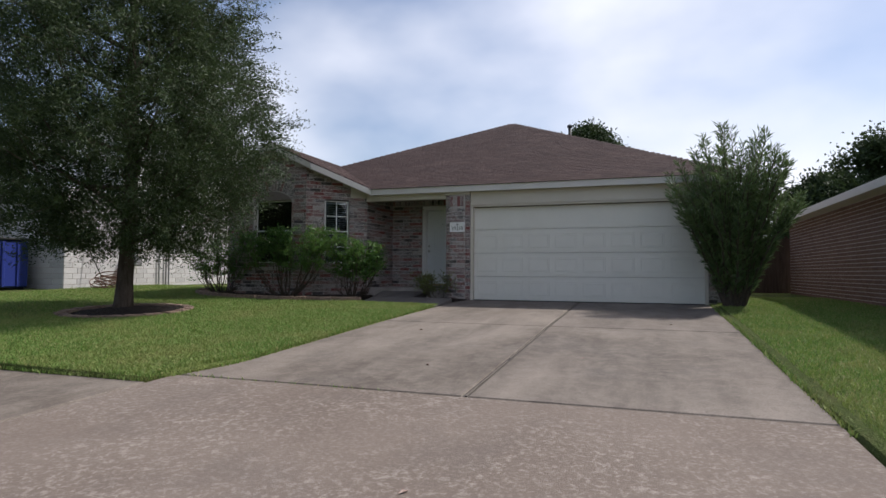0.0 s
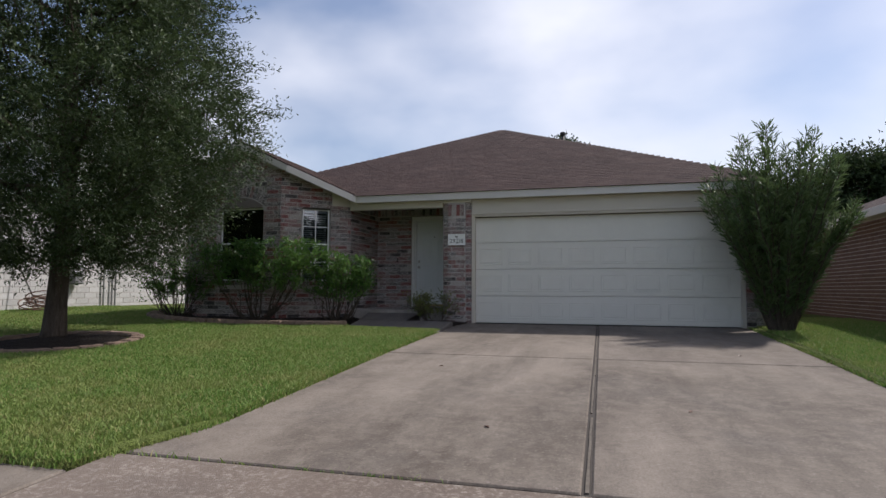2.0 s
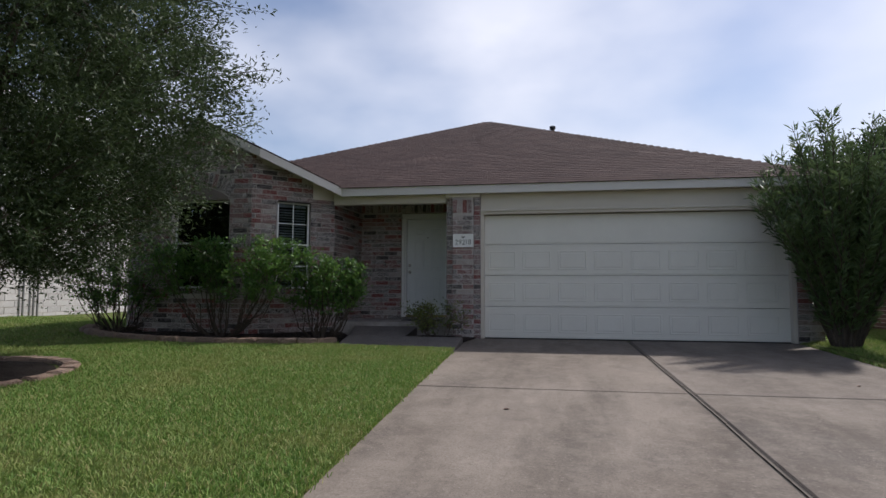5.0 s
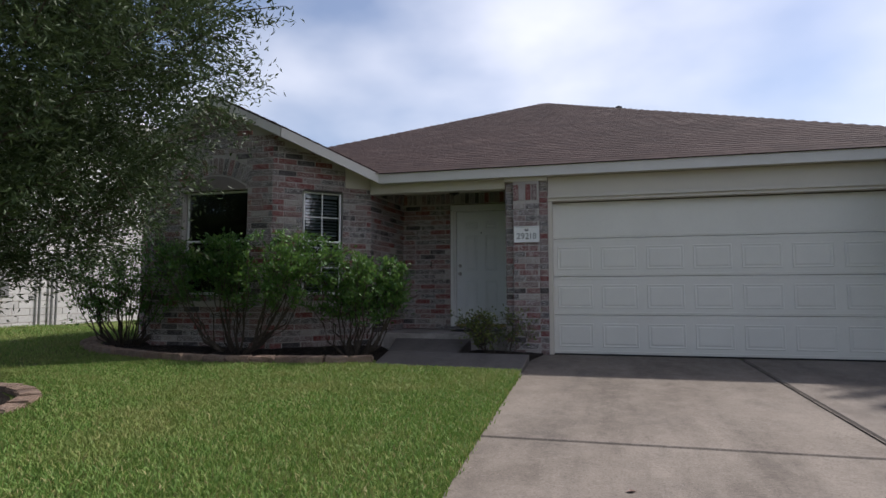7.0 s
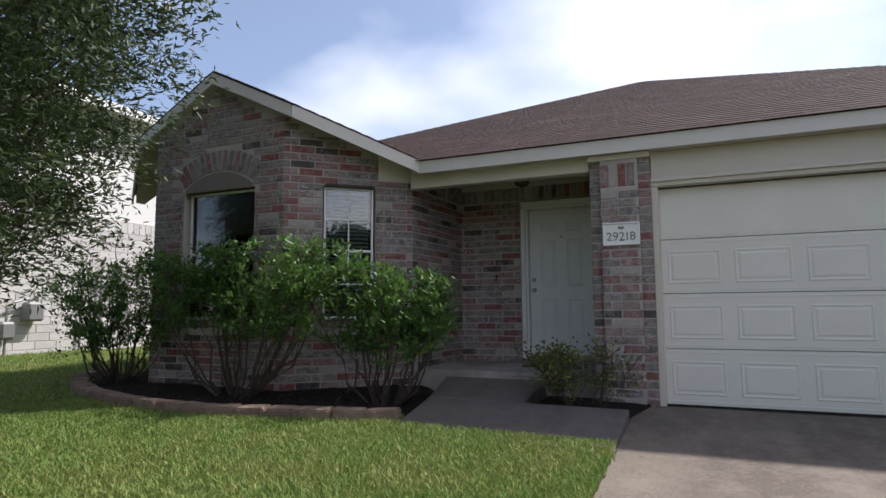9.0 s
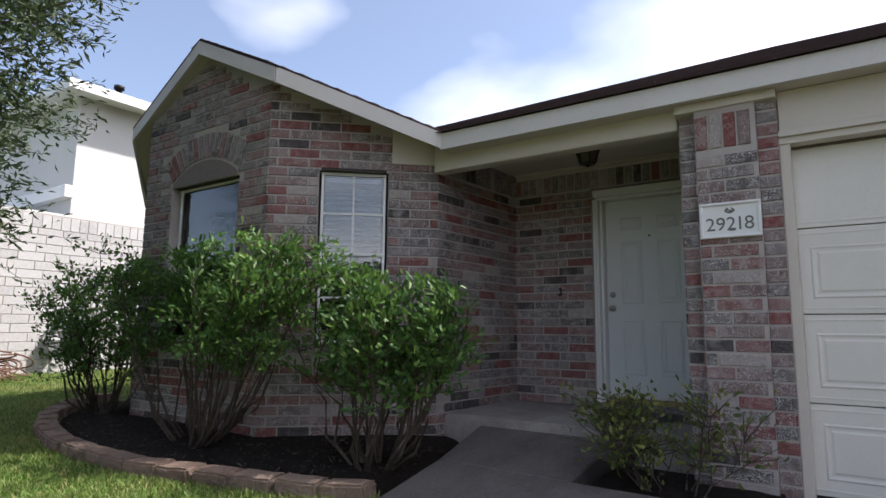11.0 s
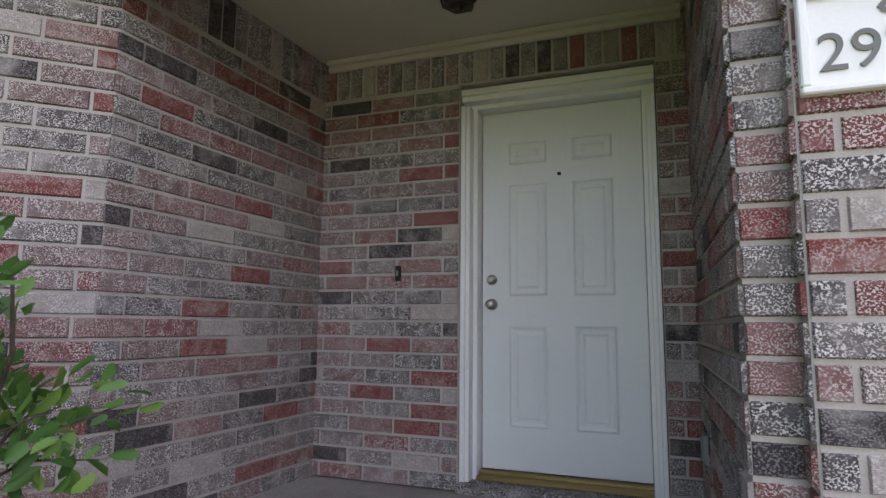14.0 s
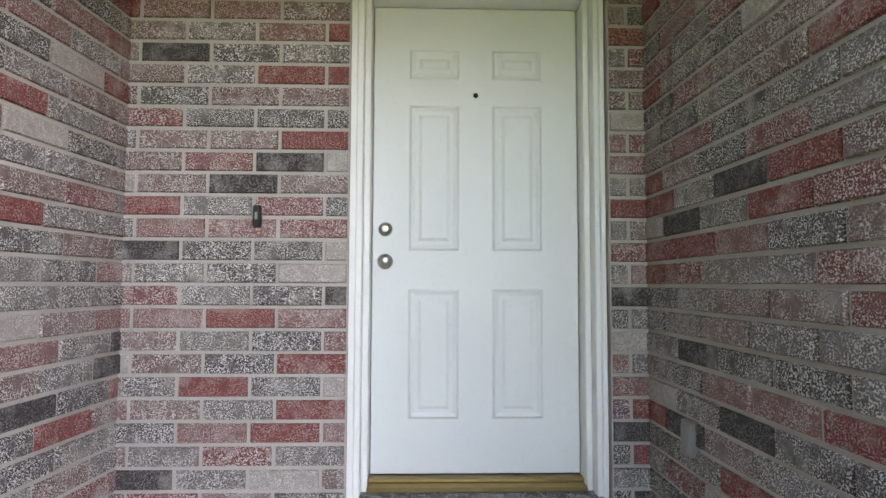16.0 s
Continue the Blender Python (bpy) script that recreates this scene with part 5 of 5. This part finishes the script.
# ---- white house ----
WX = -15.0
long_wall("wall_white", (WX, 10.6), (WX, 24), 0.6, 3.62, PALE_BRICK, "white washed brick side wall of the neighbouring house", 0.155, 0.41, soldiers=3.36)
long_wall("wall_white_front", (-24, 10.6), (WX, 10.6), 0.6, 3.62, PALE_BRICK, "white washed brick front wall of the neighbouring house", 0.155, 0.41)
bm = boxes((-24, -15.04, 12.6, 24, 3.62, 5.95), (-24, -15.02, 10.7, 24, 3.6, 3.66))
tagged(link_mesh("wall_white_upper", bm, STUCCO), "smooth white upper storey of the neighbouring house", "wall", kind="structure")
bm = bmesh.new()
hip = [bm.verts.new(p) for p in ((-26, 12.2, 6.04), (-14.55, 12.2, 6.04), (-14.55, 24.5, 6.04), (-26, 24.5, 6.04), (-20.3, 18.0, 7.9), (-20.3, 18.7, 7.9))]
for q in ((0, 1, 4), (1, 2, 5, 4), (2, 3, 5), (3, 0, 4, 5), (3, 2, 1, 0)):
    bm.faces.new([hip[i] for i in q])
tagged(link_mesh("roof_white", bm, SHINGLE), "brown roof of the white neighbouring house", "roof", kind="structure")
bm = bmesh.new()
prism(bm, [(-14.55, 12.2), (-14.52, 12.17), (-14.52, 24.5), (-14.55, 24.5)], 5.88, 6.06)
prism(bm, [(-26, 12.17), (-14.52, 12.17), (-14.55, 12.2), (-26, 12.2)], 5.88, 6.06)
tagged(link_mesh("fascia", bm, WHITE), "white fascia board of the white house", "fascia", kind="structure")
bm = boxes((-24, -14.56, 12.21, 12.6, 5.95, 5.96), (-15.04, -14.56, 12.6, 24.4, 5.95, 5.96))
tagged(link_mesh("soffit", bm, WHITE), "white soffit of the white house", "soffit", kind="structure")
tagged(link_mesh("trim", boxes((-24, -14.93, 12.42, 12.6, 3.97, 4.2), bevel=0.01), WHITE), "white ledge below the upper storey", "trim", kind="structure")

stack = empty("roof_vent", -15.3, 13.4, 6.26)
tagged(stack, "small dark vent pipe on the white house roof", "vent pipe")
bm = bmesh.new()
lathe(bm, [(0.06, -0.2), (0.06, 0.16), (0.1, 0.17), (0.1, 0.24), (0.02, 0.26)], Matrix(), 10)
part("stack", bm, BLACK, stack, "", True)

hose = empty("garden_hose", -14.2, 11.35, lawn(-14.2, 11.35))
tagged(hose, "heap of coiled brown garden hose on the grass", "hose")
for k in range(9):
    r = 0.28 + 0.05 * (k % 4)
    tilt = Matrix.Rotation(radians(rng.uniform(-22, 22)), 4, "X") @ Matrix.Rotation(radians(rng.uniform(-18, 18)), 4, "Y")
    bm = bmesh.new()
    tube(bm, [tuple(tilt @ Vector((r * math.cos(a) + 0.05 * k - 0.2, r * math.sin(a), 0.1 + 0.03 * k))) for a in np.linspace(0, 6.2, 22)], 0.014, 5)
    part("coil", bm, HOSE, hose)
rake_tool = empty("garden_tool", -14.75, 11.3, lawn(-14.7, 11.3))
tagged(rake_tool, "dark long-handled garden tool leaning on the wall", "garden tool")
bm = bmesh.new()
tube(bm, [(0.3, 0.2, 0.02), (-0.2, -0.05, 1.25)], 0.015, 6)
part("handle", bm, BRONZE, rake_tool)
part("head", boxes((-0.24, -0.16, -0.18, 0.08, 1.22, 1.27), bevel=0.006), BRONZE, rake_tool)
meter = empty("gas_meter", -14.85, 12.75, lawn(-14.85, 12.75))
tagged(meter, "grey gas meter with pipes on the white brick wall", "gas meter")
part("body", boxes((-0.12, 0.12, -0.02, 0.3, 0.62, 0.98), bevel=0.04), PIPE, meter)
part("regulator", boxes((-0.1, 0.1, -0.45, -0.2, 0.3, 0.62), bevel=0.04), PIPE, meter)
bm = bmesh.new()
tube(bm, [(0, -0.32, 0), (0, -0.32, 0.85), (0, -0.2, 0.98), (0, 0.05, 1.05), (0, 0.08, 0.9)], 0.025, 8)
tube(bm, [(0, 0.2, 0.9), (0, 0.22, 1.12), (-0.1, 0.3, 1.15)], 0.025, 8)
part("pipes", bm, PIPE, meter)
conduit = empty("conduit", -14.93, 14.2, lawn(-14.93, 14.2))
tagged(conduit, "grey electrical conduits on the white brick wall", "conduit")
for y in (-0.3, 0.0, 0.12):
    bm = bmesh.new()
    tube(bm, [(0, y, 0), (0, y, 1.6 + y)], 0.025, 8)
    part("pipe", bm, PIPE, conduit)
bin_ = empty("storage_bin", -16.9, 9.3, lawn(-16.9, 9.3))
tagged(bin_, "large dark blue metal container beside the white house", "container")
part("body", boxes((-1.1, 1.1, -0.9, 0.9, 0.08, 1.35), bevel=0.04), BLUE, bin_)
for y in (-0.6, -0.2, 0.2, 0.6):
    part("rib", boxes((1.09, 1.14, y - 0.04, y + 0.04, 0.1, 1.3), bevel=0.01), BLUE, bin_)
part("lid", boxes((-1.14, 1.15, -0.94, 0.94, 1.35, 1.42), bevel=0.02), BLACK, bin_, "dark lid")
for x in (-0.9, 0.9):
    part("skid", boxes((x - 0.1, x + 0.1, -0.85, 0.85, 0.0, 0.08)), BLACK, bin_)

# ---- shingles ----
def shingle_rows(x_lo, x_hi, exposure=0.145, width=0.33):
    """Places of the shingles on the front slope: lower left corner, width and length."""
    out, row, y = [], 0, EAVE_Y - 0.03
    rise = math.sqrt(1 + PITCH ** 2)
    while y < APEX[1] - 0.1:
        run = y - EAVE_Y
        a = max(x_lo, RIDGE_X - HIP_L * (RUN - max(run, 0)))
        if run < MEET:
            a = max(a, VALLEY_X - max(run, 0) * 0.93)
        b = min(x_hi, RIDGE_X + HIP_R * (RUN - max(run, 0)))
        x = a - width * (0.5 if row % 2 else 0) - 0.07 * (row % 3)
        while x < b:
            l, r = max(x, a), min(x + width - 0.006, b)
            if r - l > 0.03:
                out.append((l, r, y))
            x += width
        y += exposure / rise
        row += 1
    return out, exposure / rise


def shingle_verts(l, r, y, dy):
    z0 = EAVE_Z + PITCH * (y - EAVE_Y)
    z1 = z0 + PITCH * dy * 1.35
    return [(l, y, z0 + 0.003), (r, y, z0 + 0.003), (r, y, z0 + 0.0095), (l, y, z0 + 0.0095), (r, y + dy * 1.35, z1 + 0.004), (l, y + dy * 1.35, z1 + 0.004)]


SH_FACES = [(0, 1, 2, 3), (3, 2, 4, 5), (0, 3, 5), (1, 4, 2)]
near, rest_v, rest_f, count = 0, [], [], 0
rows, dy = shingle_rows(-9.2, 2.6)
kinds = {}
for l, r, y in rows:
    if y < EAVE_Y + 1.9 and -6.3 < l < -1.6 and near < 300:
        key = (round(r - l, 3))
        if key not in kinds:
            me = bpy.data.meshes.new("shingle")
            base = shingle_verts(0, r - l, EAVE_Y, dy)
            me.from_pydata([(a, b - EAVE_Y, c - EAVE_Z) for a, b, c in base], [], SH_FACES)
            me.materials.append(SHINGLE)
            kinds[key] = me
        ob = new("shingle", kinds[key])
        ob.parent = roof
        ob.matrix_basis = pose(l, y, EAVE_Z + PITCH * (y - EAVE_Y))
        near += 1
    else:
        o = len(rest_v)
        rest_v += shingle_verts(l, r, y, dy)
        rest_f += [tuple(o + i for i in f) for f in SH_FACES]
tagged(from_arrays("shingles", rest_v, rest_f, SHINGLE, roof), kind="stuff")
# courses on the gable slope that faces the driveway
gv, gf = [], []
x = -6.16
while x > -8.6:
    lo = 11.79 + (x + 6.2) * 0.74 if x > GX + KINK else GY - 0.03
    y = lo
    while y < 14.6:
        y1 = min(y + 0.33, 14.6)
        z0, z1 = rake(x) + 0.15, rake(x - 0.17) + 0.15
        o = len(gv)
        gv += [(x, y, z0 + 0.002), (x, y1 - 0.006, z0 + 0.002), (x, y1 - 0.006, z0 + 0.012), (x, y, z0 + 0.012), (x - 0.17, y1 - 0.006, z1 + 0.003), (x - 0.17, y, z1 + 0.003)]
        gf += [tuple(o + i for i in f) for f in ((0, 1, 2, 3), (3, 2, 4, 5), (0, 3, 5), (1, 4, 2))]
        y = y1
    x -= 0.131
tagged(from_arrays("shingles", gv, gf, SHINGLE, gable), kind="stuff")


# ---- bricks ----
def brick_verts(a, b, z0, z1, proud=0.009, chip=0.004):
    return [(a, 0.002, z0), (b, 0.002, z0), (b, 0.002, z1), (a, 0.002, z1), (a + chip, -proud, z0 + chip), (b - chip, -proud, z0 + chip), (b - chip, -proud, z1 - chip), (a + chip, -proud, z1 - chip)]


BRICK_FACES = [(4, 5, 6, 7), (0, 1, 5, 4), (1, 2, 6, 5), (2, 3, 7, 6), (3, 0, 4, 7)]
brick_kinds = {}
for wall, pieces, material, limit in bricklaying:
    singles = pieces if len(pieces) <= limit else pieces[-limit:] if limit else []
    joined = pieces[:len(pieces) - len(singles)]
    for a, b, z0, z1 in singles:
        key = (round(b - a, 3), round(z1 - z0, 3))
        if key not in brick_kinds:
            me = bpy.data.meshes.new("brick")
            me.from_pydata(brick_verts(0, key[0], 0, key[1]), [], BRICK_FACES)
            me.materials.append(material)
            brick_kinds[key] = me
        ob = new("brick", brick_kinds[key])
        ob.parent = wall
        ob.matrix_basis = Matrix.Translation((a, random.uniform(-0.003, 0.002), z0))
    if joined:
        v, f = [], []
        for a, b, z0, z1 in joined:
            o = len(v)
            v += brick_verts(a, b, z0, z1)
            f += [tuple(o + i for i in q) for q in BRICK_FACES]
        tagged(from_arrays("bricks", v, f, material, wall), kind="stuff")
# voussoirs of the arch over the bay window
arch_wall = bricklaying[0][0]
for k in range(15):
    a = -0.62 + 1.24 * k / 14
    ob = new("brick", brick_kinds.get("voussoir") or bpy.data.meshes.new("brick"))
    if "voussoir" not in brick_kinds:
        ob.data.from_pydata(brick_verts(-0.036, 0.036, 0, 0.25), [], BRICK_FACES)
        ob.data.materials.append(BRICK)
        brick_kinds["voussoir"] = ob.data
    ob.parent = arch_wall
    ob.matrix_basis = Matrix.Translation((1.03 + 0.885 * math.sin(a), 0, 2.42 + 0.885 * math.cos(a))) @ Matrix.Rotation(a, 4, "Y")
